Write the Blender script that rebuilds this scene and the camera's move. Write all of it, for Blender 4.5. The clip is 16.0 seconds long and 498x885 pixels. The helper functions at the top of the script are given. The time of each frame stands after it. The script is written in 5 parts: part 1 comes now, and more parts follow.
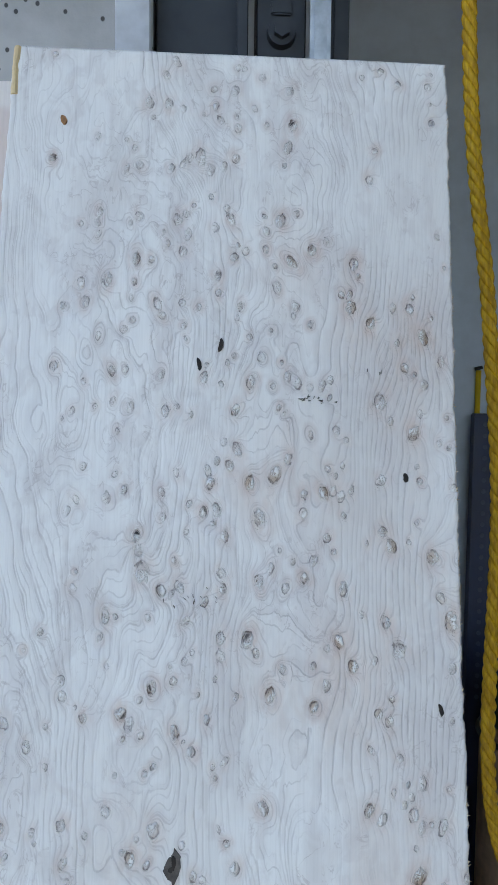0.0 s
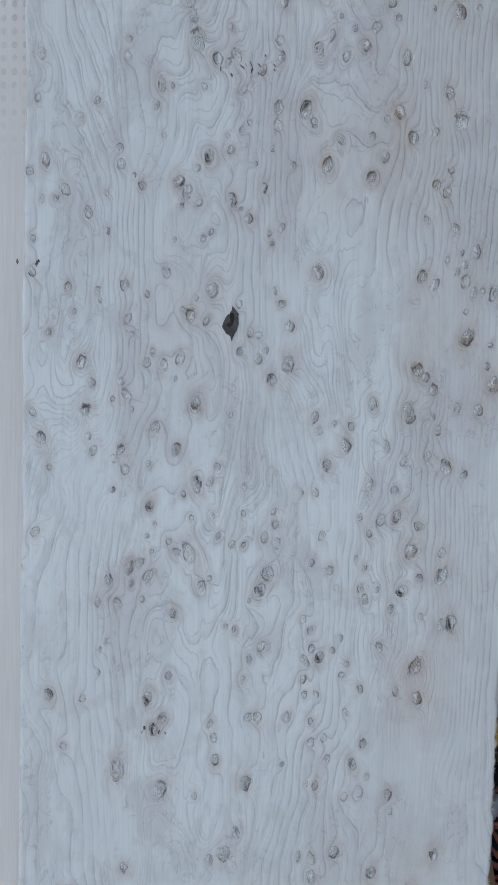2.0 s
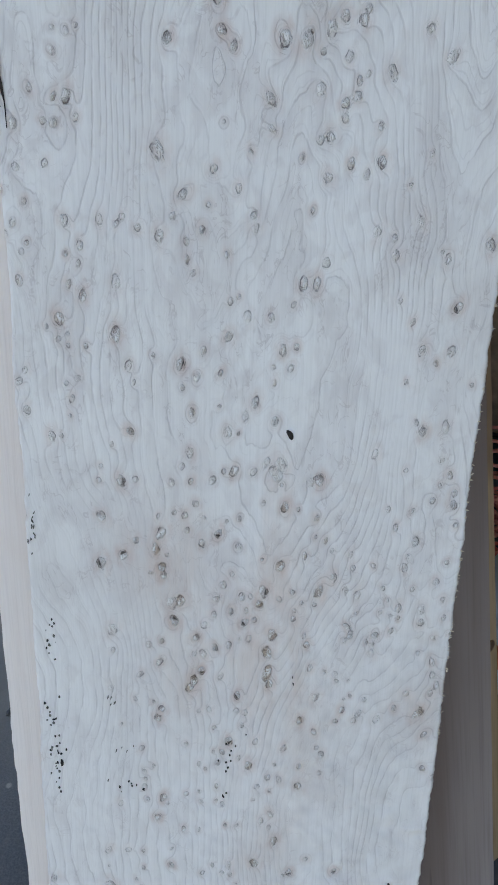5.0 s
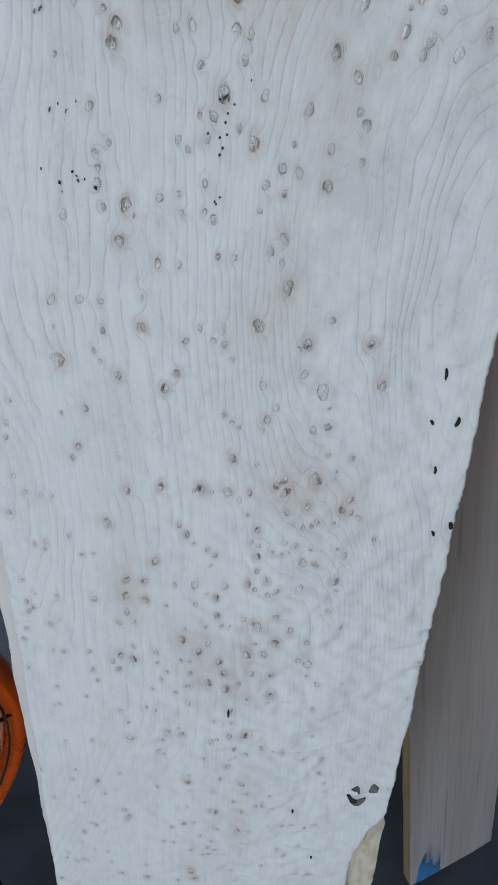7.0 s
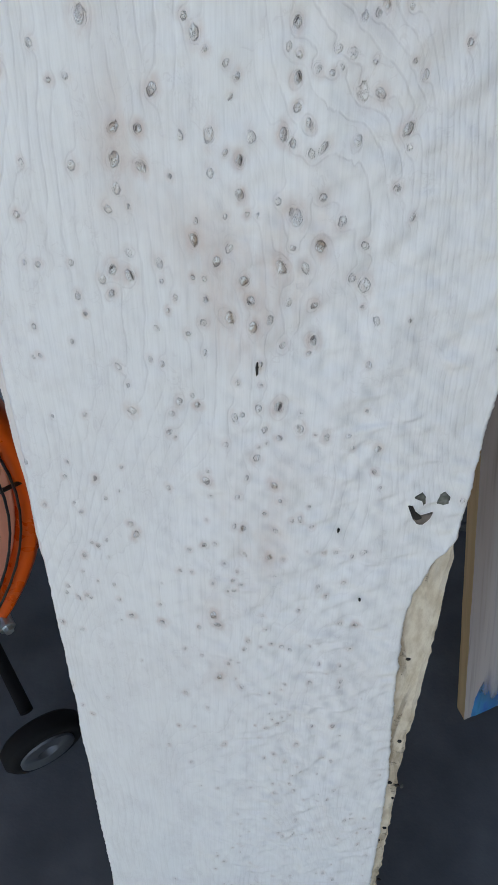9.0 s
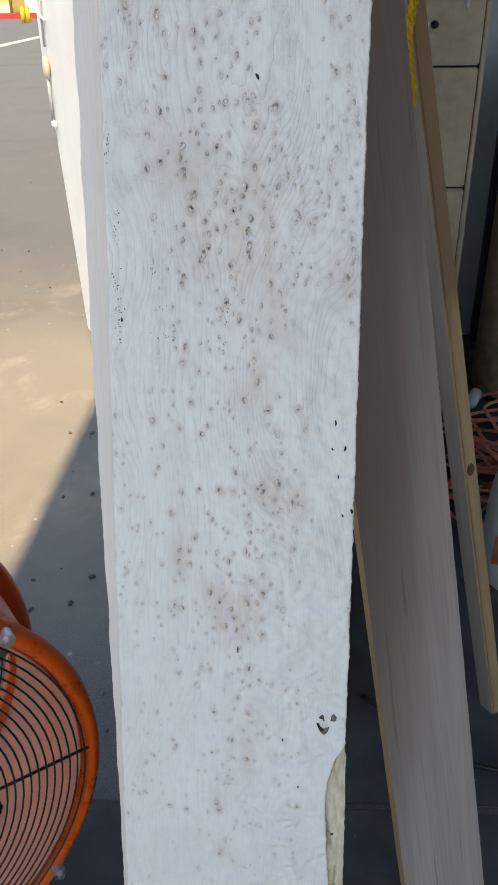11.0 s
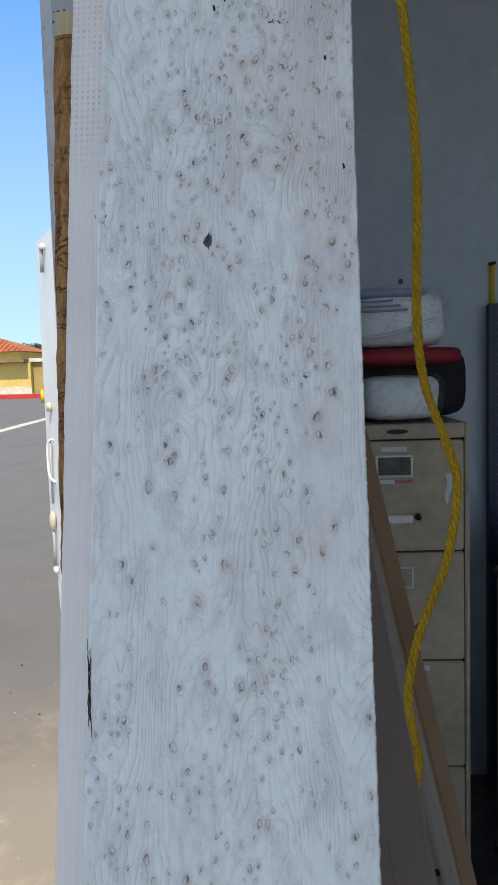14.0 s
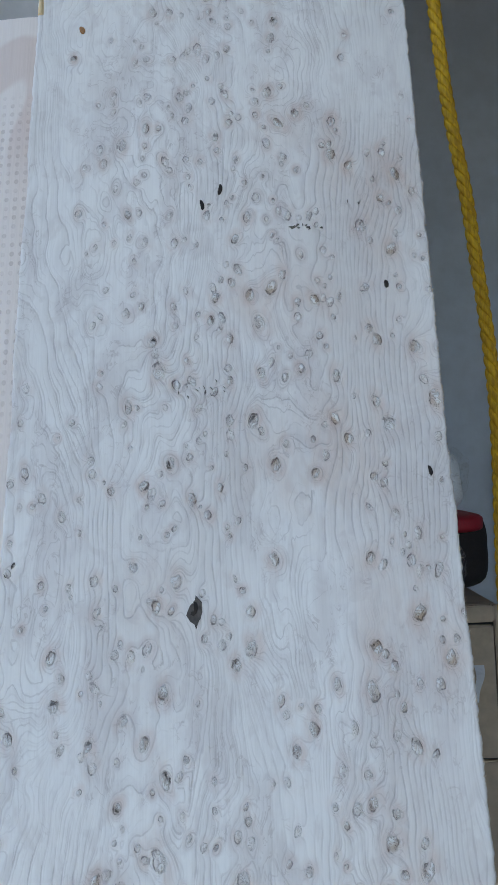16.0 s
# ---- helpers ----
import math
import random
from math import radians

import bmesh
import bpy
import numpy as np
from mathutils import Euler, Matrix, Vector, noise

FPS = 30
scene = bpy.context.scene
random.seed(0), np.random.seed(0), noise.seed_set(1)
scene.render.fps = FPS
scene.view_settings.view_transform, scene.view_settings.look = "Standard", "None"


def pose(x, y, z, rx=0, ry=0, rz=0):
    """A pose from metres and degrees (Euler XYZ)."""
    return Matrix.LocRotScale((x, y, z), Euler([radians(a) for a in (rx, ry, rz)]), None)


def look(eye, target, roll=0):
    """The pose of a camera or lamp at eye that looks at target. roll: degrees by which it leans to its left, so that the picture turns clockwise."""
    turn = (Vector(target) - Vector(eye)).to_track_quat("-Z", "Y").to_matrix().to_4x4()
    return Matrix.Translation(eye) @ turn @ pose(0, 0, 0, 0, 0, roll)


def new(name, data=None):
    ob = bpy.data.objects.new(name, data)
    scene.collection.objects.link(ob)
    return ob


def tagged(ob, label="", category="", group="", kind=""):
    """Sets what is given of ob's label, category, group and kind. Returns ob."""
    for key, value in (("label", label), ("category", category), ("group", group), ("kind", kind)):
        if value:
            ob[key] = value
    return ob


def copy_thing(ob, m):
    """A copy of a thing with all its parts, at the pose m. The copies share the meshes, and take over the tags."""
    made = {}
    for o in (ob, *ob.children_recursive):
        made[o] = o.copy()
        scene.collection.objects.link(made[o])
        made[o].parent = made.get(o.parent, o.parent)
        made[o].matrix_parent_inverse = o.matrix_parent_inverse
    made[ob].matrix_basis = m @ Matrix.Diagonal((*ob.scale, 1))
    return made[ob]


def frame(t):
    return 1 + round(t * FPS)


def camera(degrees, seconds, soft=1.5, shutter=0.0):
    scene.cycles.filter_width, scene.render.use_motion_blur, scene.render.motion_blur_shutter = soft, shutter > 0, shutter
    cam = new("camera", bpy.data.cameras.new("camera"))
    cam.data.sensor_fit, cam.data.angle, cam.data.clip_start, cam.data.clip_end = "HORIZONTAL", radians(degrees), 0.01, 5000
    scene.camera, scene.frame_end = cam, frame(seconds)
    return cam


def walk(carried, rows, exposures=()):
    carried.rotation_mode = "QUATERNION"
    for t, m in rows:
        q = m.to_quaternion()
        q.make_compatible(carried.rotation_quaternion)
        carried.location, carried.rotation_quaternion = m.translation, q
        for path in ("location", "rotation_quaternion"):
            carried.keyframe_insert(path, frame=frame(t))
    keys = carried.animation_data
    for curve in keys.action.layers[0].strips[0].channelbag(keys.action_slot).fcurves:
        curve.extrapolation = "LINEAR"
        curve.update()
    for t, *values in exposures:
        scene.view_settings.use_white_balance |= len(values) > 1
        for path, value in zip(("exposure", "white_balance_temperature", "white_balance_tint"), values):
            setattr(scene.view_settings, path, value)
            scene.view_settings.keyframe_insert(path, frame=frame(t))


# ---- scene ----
cam = camera(35.4, 16.0)
PATH = [
    (0, 0.1037, -0.1116, 1.8872, 85.49, -0.62, -1.16),
    (0.5, 0.0984, -0.1186, 1.8722, 84.35, -0.44, -0.50),
    (1, 0.0979, -0.1285, 1.8395, 80.14, -0.60, 0.45),
    (1.5, 0.0922, -0.1456, 1.7984, 75.89, -0.72, 1.16),
    (2, 0.1003, -0.1419, 1.7482, 71.05, -0.66, 2.14),
    (2.5, 0.1195, -0.1582, 1.6974, 66.93, -0.94, 1.46),
    (3, 0.1075, -0.1856, 1.6531, 63.37, -1.11, 0.78),
    (3.5, 0.0917, -0.2340, 1.5702, 61.65, -1.94, -1.95),
    (4, 0.0874, -0.2420, 1.5043, 58.95, -1.65, -1.65),
    (4.2, 0.0845, -0.2405, 1.4860, 58.40, -1.48, -1.41),
    (6.3, 0.0893, -0.2464, 1.2095, 46.01, -1.95, 1.20),
    (6.5, 0.0898, -0.2507, 1.1863, 44.60, -2.03, 1.08),
    (7, 0.0950, -0.2562, 1.1371, 41.44, -1.98, 0.99),
    (7.5, 0.0994, -0.2618, 1.0869, 38.92, -1.25, 1.59),
    (8, 0.1013, -0.2692, 1.0322, 37.08, -0.51, 2.34),
    (8.5, 0.1051, -0.2693, 0.9680, 35.10, 0.12, 3.67),
    (8.7, 0.1066, -0.2716, 0.9483, 34.75, 0.22, 4.01),
    (10.8, 0.1378, -0.6344, 1.2040, 56.85, 0.77, 3.20),
    (11, 0.1402, -0.6254, 1.2428, 60.05, 0.68, 2.88),
    (11.5, 0.1406, -0.5861, 1.3212, 66.40, 0.45, 2.78),
    (12, 0.1349, -0.5526, 1.3842, 71.12, 0.27, 2.91),
    (12.5, 0.1368, -0.5269, 1.4439, 75.08, 0.25, 2.81),
    (13, 0.1363, -0.5075, 1.4918, 78.63, 0.50, 2.59),
    (13.5, 0.1387, -0.4844, 1.5383, 81.76, 1.07, 2.42),
    (14, 0.1387, -0.4582, 1.5799, 84.69, 1.67, 2.38),
    (14.5, 0.1450, -0.4156, 1.6250, 87.47, 2.25, 2.71),
    (15, 0.1474, -0.3494, 1.6598, 89.62, 2.48, 2.85),
    (15.5, 0.1502, -0.2532, 1.6918, 91.11, 2.54, 2.77),
    (16, 0.1157, -0.1630, 1.7489, 92.29, 2.51, 1.22),
]
def rows_of(path):
    return [(row[0], pose(*row[1:])) for row in path]


walk(cam, rows_of(PATH), [
    (0, 0.50, 8000, 10), (0.5, 0.40, 8000, 10), (1, 0.33, 8050, 10), (1.5, 0.21, 8150, 10), (2, 0.15, 8200, 10), (2.5, 0.18, 8250, 10), (3, 0.15, 8400, 11), (3.5, 0.39, 8600, 11), (4, 0.32, 8700, 12), (6.5, 0.28, 9000, 10), (8, 0.34, 9550, 11), (8.5, 0.44, 9700, 12), (10.8, 0.43, 9700, 12),
    (11.5, 0.20, 8900, 10), (12.2, -0.11, 8200, 10), (13, -0.18, 8100, 10), (14, 0.03, 8000, 10), (15, 0.12, 8050, 10), (16, 0.29, 8000, 10)])

# ---- world, sun ----
SUN_EL, SUN_AZ = radians(55), radians(180)
world = bpy.data.worlds.new("world")
scene.world = world
world.use_nodes = True
wn, wl = world.node_tree.nodes, world.node_tree.links
sky = wn.new("ShaderNodeTexSky")
sky.sky_type, sky.sun_disc = "NISHITA", False
sky.sun_elevation, sky.sun_rotation = SUN_EL, SUN_AZ
sky.air_density, sky.dust_density, sky.ozone_density = 0.85, 0.1, 1.8
sky.altitude = 1500
wl.new(sky.outputs[0], wn["Background"].inputs[0])
wn["Background"].inputs[1].default_value = 0.27
sun = new("sun", bpy.data.lights.new("sun", "SUN"))
sun.data.energy, sun.data.angle, sun.data.color = 4.8, radians(0.55), (1.0, 0.91, 0.77)
sun.matrix_world = look((0, -math.cos(SUN_EL) * 20, math.sin(SUN_EL) * 20), (0, 0, 0))


# ---- materials ----
class Nodes:
    """A node material in short form."""

    def __init__(self, name, rough=0.6, metal=0.0, spec=0.5):
        self.mat = bpy.data.materials.new(name)
        self.mat.use_nodes = True
        self.t = self.mat.node_tree
        self.b = self.t.nodes["Principled BSDF"]
        self.set("Roughness", rough)
        self.set("Metallic", metal)
        self.set("Specular IOR Level", spec)
        self.coord = self.t.nodes.new("ShaderNodeTexCoord").outputs["Object"]

    def node(self, kind, operation="", feature="", interpolation_type="", data_type="", blend_type=""):
        n = self.t.nodes.new("ShaderNode" + kind)
        if operation:
            n.operation = operation
        if feature:
            n.feature = feature
        if interpolation_type:
            n.interpolation_type = interpolation_type
        if data_type:
            n.data_type = data_type
        if blend_type:
            n.blend_type = blend_type
        return n

    def put(self, socket, value):
        if isinstance(value, bpy.types.NodeSocket):
            self.t.links.new(value, socket)
        else:
            socket.default_value = value

    def set(self, name, value):
        if isinstance(value, tuple) and len(value) == 3:
            value = (*value, 1)
        self.put(self.b.inputs[name], value)

    def scaled(self, s, offset=(0, 0, 0)):
        n = self.node("Mapping")
        self.put(n.inputs[0], self.coord)
        n.inputs["Scale"].default_value = s if isinstance(s, tuple) else (s, s, s)
        n.inputs["Location"].default_value = offset
        return n.outputs[0]

    def noise(self, s, detail=3.0, rough=0.55, distort=0.0, offset=(0, 0, 0)):
        n = self.node("TexNoise")
        self.put(n.inputs["Vector"], self.scaled(s, offset))
        n.inputs["Scale"].default_value = 1.0
        n.inputs["Detail"].default_value = detail
        n.inputs["Roughness"].default_value = rough
        n.inputs["Distortion"].default_value = distort
        return n.outputs["Fac"]

    def voronoi(self, vector, feature="F1", randomness=1.0):
        n = self.node("TexVoronoi", feature=feature)
        self.put(n.inputs["Vector"], vector)
        n.inputs["Scale"].default_value = 1.0
        n.inputs["Randomness"].default_value = randomness
        return n

    def math(self, op, a, b=0.0, c=0.0):
        n = self.node("Math", operation=op)
        for i, v in enumerate((a, b, c)):
            self.put(n.inputs[i], v)
        return n.outputs[0]

    def span(self, value, lo, hi, to_lo=0.0, to_hi=1.0, smooth=True):
        n = self.node("MapRange", interpolation_type="SMOOTHSTEP" if smooth else "LINEAR")
        for i, v in enumerate((value, lo, hi, to_lo, to_hi)):
            self.put(n.inputs[i], v)
        return n.outputs[0]

    def mix(self, fac, a, b, blend="MIX"):
        n = self.node("Mix", data_type="RGBA", blend_type=blend)
        self.put(n.inputs[0], fac)
        for i, v in ((6, a), (7, b)):
            self.put(n.inputs[i], (*v, 1) if isinstance(v, tuple) and len(v) == 3 else v)
        return n.outputs[2]

    def bump(self, height, strength=0.3, distance=0.002):
        n = self.node("Bump")
        self.put(n.inputs["Height"], height)
        n.inputs["Strength"].default_value = strength
        n.inputs["Distance"].default_value = distance
        self.set("Normal", n.outputs[0])

    def axis(self, which):
        n = self.node("SeparateXYZ")
        self.put(n.inputs[0], self.coord)
        return n.outputs[which]


def simple(name, colour, rough=0.6, metal=0.0, grain=40.0, vary=0.18, bump=0.15, dist=0.001, spec=0.5):
    """A plain coat with soft blotches, fine grain and a little relief."""
    m = Nodes(name, rough, metal, spec)
    dark = tuple(c * (1 - vary * 1.6) for c in colour)
    light = tuple(min(1, c * (1 + vary)) for c in colour)
    blot, fine = m.noise(grain * 0.12, 3), m.noise(grain, 4)
    both = m.math("MULTIPLY_ADD", fine, 0.4, m.math("MULTIPLY", blot, 0.6))
    m.set("Base Color", m.mix(m.span(both, 0.32, 0.68), dark, light))
    m.set("Roughness", m.span(fine, 0.2, 0.8, max(0, rough - 0.1), min(1, rough + 0.1)))
    m.bump(fine, bump, dist)
    return m.mat


def birdseye_wood(name, base):
    """Pale sanded maple. The board carries its figure as it was cut: growth (layer count), slope (layers per millimetre),
    eye_reach (1 on an eye's rim), eye_way (millimetres from the eye's middle), eye_mood (boldness, amber, lot) and warmth."""
    m = Nodes(name, 0.5, spec=0.35)

    def carried(title, out="Fac"):
        n = m.node("Attribute")
        n.attribute_name = title
        return n.outputs[out]

    def split(vector):
        n = m.node("SeparateXYZ")
        m.put(n.inputs[0], vector)
        return n.outputs

    def both(*values):
        r = values[0]
        for v in values[1:]:
            r = m.math("MULTIPLY", r, v)
        return r

    growth, slope, reach, warmth = (carried(k) for k in ("growth", "slope", "eye_reach", "warmth"))
    way, mood = split(carried("eye_way", "Vector")), split(carried("eye_mood", "Vector"))
    bold, amber, lot = mood[0], mood[1], mood[2]

    # growth lines: a thin dark late-wood edge with a soft tail on one side
    wobble = m.math("MULTIPLY_ADD", m.noise((150.0, 0.0, 60.0), 2, 0.5, 0.4), 0.5, growth)
    saw = m.math("FRACT", wobble)
    gap = m.math("DIVIDE", 1.0, m.math("MAXIMUM", slope, 0.02))
    after = m.math("MULTIPLY", saw, gap)
    before = m.math("MULTIPLY", m.math("SUBTRACT", 1.0, saw), gap)
    near = m.math("MINIMUM", after, before)
    thin = m.span(near, 0.75, 0.05)
    tail = both(m.span(before, 4.5, 0.0), m.span(saw, 0.02, 0.12), 0.34)
    crowd = m.math("MULTIPLY", m.span(gap, 0.6, 2.6, 0.22, 1.0), m.span(m.axis(2), -0.5, 0.25, 0.35, 1.0))
    year = m.span(m.noise((21.0, 0.0, 9.0), 3, offset=(9, 0, 2)), 0.34, 0.62, 0.18, 1.0)
    broken = m.span(m.noise((260.0, 0.0, 70.0), 2), 0.30, 0.58, 0.35, 1.0)
    lines = both(m.math("MAXIMUM", m.math("MULTIPLY", thin, broken), tail), crowd, year)
    # fainter lines within each year
    sub = m.math("FRACT", m.math("MULTIPLY_ADD", wobble, 3.0, 0.4))
    close = both(m.math("MINIMUM", sub, m.math("SUBTRACT", 1.0, sub)), gap, 0.3333)
    season = m.span(m.noise((30.0, 0.0, 12.0), 3, offset=(3, 0, 7)), 0.36, 0.60, 0.0, 1.0)
    faint = both(m.span(close, 0.55, 0.05), broken, season, m.span(gap, 1.6, 4.5), m.span(m.axis(2), -0.5, 0.25, 0.35, 1.0))
    lines = m.math("MAXIMUM", lines, both(faint, 0.62, m.span(m.axis(2), 0.15, 0.75, 0.35, 1.0)))

    # eyes: a broken thin rim, heavier on one side, curled fibres inside it; highlights painted between them as pale
    # glints
    size = m.math("DIVIDE", 1.0, m.math("MAXIMUM", carried("eye_scale"), 0.05))
    turn = m.math("MULTIPLY", lot, 6.283)
    side = both(m.math("ADD", m.math("MULTIPLY", way[0], m.math("COSINE", turn)), m.math("MULTIPLY", way[1], m.math("SINE", turn))), size)
    fray = m.math("MULTIPLY_ADD", m.noise((300.0, 0.0, 200.0), 3, 0.55, 0.8), 1.5, m.math("SUBTRACT", reach, 0.75))
    rim = m.math("MULTIPLY", m.span(fray, 0.74, 0.96), m.span(fray, 1.20, 1.0))
    heavy = m.math("MULTIPLY", m.span(side, -0.3, 0.7, 0.24, 1.0), m.span(m.noise((330.0, 0.0, 240.0), 2, offset=(8, 0, 1)), 0.38, 0.56, 0.10, 1.0))
    whorl = m.math("FRACT", m.math("MULTIPLY_ADD", m.noise((240.0, 0.0, 160.0), 2, 0.5, 0.6, offset=(6, 0, 2)), 1.6, m.math("MULTIPLY", reach, 2.1)))
    whorl = m.span(m.math("ABSOLUTE", m.math("SUBTRACT", whorl, 0.5)), 0.20, 0.02)
    whorl = both(whorl, m.span(reach, 2.3, 1.1), m.span(m.noise((280.0, 0.0, 170.0), 2, offset=(1, 0, 4)), 0.44, 0.60), m.span(side, -0.9, 0.5, 0.08, 0.26))
    curl = m.math("ABSOLUTE", m.math("SUBTRACT", m.noise((430.0, 0.0, 250.0), 2, 0.55, 1.6), 0.5))
    inside = m.span(fray, 1.15, 0.75)
    strokes = both(m.span(curl, 0.040, 0.006), m.span(fray, 1.5, 0.8), m.span(m.noise((300.0, 0.0, 190.0), 2, offset=(4, 0, 9)), 0.44, 0.58))
    speck = both(m.span(m.noise((520.0, 0.0, 380.0), 2, 0.6), 0.58, 0.66), inside, m.span(side, 0.0, 0.5))
    ring = m.math("MAXIMUM", both(rim, heavy), both(strokes, m.span(side, -0.6, 0.5, 0.05, 0.6)))
    ring = m.math("MAXIMUM", ring, whorl)
    ring = m.math("MAXIMUM", ring, both(speck, m.span(bold, 0.1, 0.8)))
    ring = both(ring, m.span(bold, 0.0, 1.0, 0.36, 1.0, False))
    pit = both(m.span(fray, 0.85, 0.62), m.span(side, 0.12, 0.42), m.span(bold, 0.80, 0.97))
    glint = both(inside, m.span(curl, 0.02, 0.07), m.span(side, 0.55, -0.25), m.span(bold, 0.0, 0.8, 0.4, 1.0))
    shade = both(m.span(reach, 3.6, 1.0), m.span(m.noise((170.0, 0.0, 80.0), 3, 0.6), 0.34, 0.66, 0.15, 1.0), m.span(bold, 0.0, 1.0, 0.35, 1.0))

    fibre = m.noise((900.0, 0.0, 26.0), 3)
    comb = m.noise((420.0, 0.0, 9.0), 2, 0.5, 0.3)
    stain = m.noise((9.0, 0.0, 4.0), 4, 0.6, 0.4, offset=(1, 0, 5))
    mottle = m.noise((34.0, 0.0, 15.0), 4, 0.6, 0.6, offset=(7, 0, 3))

    tint = m.span(m.axis(2), -0.25, 0.45, 0.30, 1.0)

    def tone(*k):
        return tuple(c * q for c, q in zip(base, k))

    colour = m.mix(both(m.span(stain, 0.42, 0.70), tint, 0.6), base, tone(0.82, 0.79, 0.77))
    colour = m.mix(both(m.span(mottle, 0.46, 0.64), tint, 0.50), colour, tone(0.755, 0.715, 0.715))
    cloud = m.noise((95.0, 0.0, 46.0), 3, 0.6, 0.8, offset=(5, 0, 6))
    colour = m.mix(both(m.span(cloud, 0.50, 0.64), tint, 0.34), colour, tone(0.755, 0.715, 0.71))
    curly = m.math("ABSOLUTE", m.math("SUBTRACT", m.noise((120.0, 0.0, 66.0), 3, 0.55, 1.3, offset=(11, 0, 4)), 0.5))
    curly = both(m.span(curly, 0.030, 0.004), m.span(mottle, 0.44, 0.58), m.span(m.noise((160.0, 0.0, 90.0), 2, offset=(4, 0, 2)), 0.42, 0.58))
    colour = m.mix(both(curly, m.span(m.axis(2), -0.3, 0.5, 0.10, 0.30)), colour, (0.36, 0.29, 0.27))
    rust = m.math("MULTIPLY", warmth, m.span(m.noise((60.0, 0.0, 20.0), 4, 0.6, 0.5, offset=(2, 0, 8)), 0.32, 0.66, 0.15, 1.0))
    colour = m.mix(m.math("MULTIPLY", rust, 0.42), colour, (0.68, 0.50, 0.41))
    colour = m.mix(m.math("MULTIPLY", m.span(fibre, 0.40, 0.75), 0.20), colour, tone(0.74, 0.73, 0.72))
    colour = m.mix(m.math("MULTIPLY", m.span(comb, 0.5, 0.7), 0.12), colour, tone(0.74, 0.72, 0.70))
    colour = m.mix(both(lines, m.span(m.axis(2), 0.2, 0.8, 0.30, 0.40)), colour, (0.33, 0.275, 0.265))
    colour = m.mix(m.math("MULTIPLY", shade, 0.50), colour, (0.62, 0.43, 0.355))
    colour = m.mix(both(inside, m.span(side, 0.4, -0.5, 0.0, 0.5)), colour, tone(0.97, 0.94, 0.91))
    colour = m.mix(both(m.span(fray, 1.5, 0.6), amber, m.span(side, -0.8, 0.6, 0.20, 0.62)), colour, (0.44, 0.27, 0.13))
    colour = m.mix(both(ring, m.span(m.axis(2), -0.1, 0.4, 0.58, 0.86)), colour, (0.095, 0.055, 0.037))
    # highlight painted into the colour of each eye
    colour = m.mix(m.math("MULTIPLY", glint, 0.92), colour, (0.95, 0.94, 0.92))
    colour = m.mix(m.math("MULTIPLY", pit, 0.92), colour, (0.03, 0.022, 0.018))
    m.set("Base Color", colour)
    h = m.math("ADD", m.math("MULTIPLY", ring, -0.55), m.math("MULTIPLY", glint, 0.45))
    h = m.math("ADD", h, m.math("MULTIPLY", m.span(reach, 1.3, 0.2), 0.25))
    h = m.math("ADD", h, m.math("MULTIPLY", lines, -0.10))
    h = m.math("ADD", h, m.math("MULTIPLY", fibre, 0.05))
    m.bump(h, 0.9, 0.0016)
    m.set("Roughness", m.math("ADD", m.span(stain, 0.3, 0.7, 0.36, 0.52), m.math("MULTIPLY", inside, -0.12)))
    return m.mat


def planed_maple(name, base):
    """Plain pale maple with a strip of pressed planer dots and a pink swirl near its top."""
    m = Nodes(name, 0.5, spec=0.35)
    across, along = m.axis(0), m.axis(2)
    fibre = m.noise((900.0, 0.0, 26.0), 3)
    comb = m.noise((300.0, 0.0, 5.0), 3, 0.5, 0.3)
    stain = m.noise((7.0, 0.0, 4.0), 4, 0.6, 0.4, offset=(1, 0, 5))
    colour = m.mix(m.math("MULTIPLY", m.span(stain, 0.42, 0.72), 0.4), base, tuple(b * k for b, k in zip(base, (0.88, 0.80, 0.76))))
    colour = m.mix(m.math("MULTIPLY", m.span(fibre, 0.40, 0.75), 0.24), colour, tuple(b * 0.74 for b in base))
    colour = m.mix(m.math("MULTIPLY", m.span(comb, 0.48, 0.72), 0.12), colour, tuple(b * k for b, k in zip(base, (0.80, 0.70, 0.66))))
    fx = m.math("SUBTRACT", m.math("FRACT", m.math("MULTIPLY", across, 195.0)), 0.5)
    fz = m.math("SUBTRACT", m.math("FRACT", m.math("MULTIPLY", along, 165.0)), 0.5)
    d2 = m.math("ADD", m.math("MULTIPLY", fx, fx), m.math("MULTIPLY", fz, fz))
    some = m.math("MULTIPLY", m.span(along, 0.80, 0.90), m.span(along, 1.07, 1.055))
    dots = m.math("MULTIPLY", m.math("MULTIPLY", m.span(d2, 0.09, 0.03), some), m.span(m.noise(90.0, 2), 0.35, 0.6, 0.3, 1.0))
    colour = m.mix(m.math("MULTIPLY", dots, 0.34), colour, (0.40, 0.31, 0.28))
    swirl = m.span(m.noise((26.0, 0.0, 9.0), 2, 0.4, 1.0, offset=(2, 0, 3)), 0.55, 0.62)
    colour = m.mix(m.math("MULTIPLY", m.math("MULTIPLY", swirl, m.span(along, 0.98, 1.05)), 0.32), colour, (0.55, 0.36, 0.31))
    m.set("Base Color", colour)
    m.bump(m.math("SUBTRACT", fibre, m.math("MULTIPLY", dots, 2.0)), 0.3, 0.0006)
    return m.mat


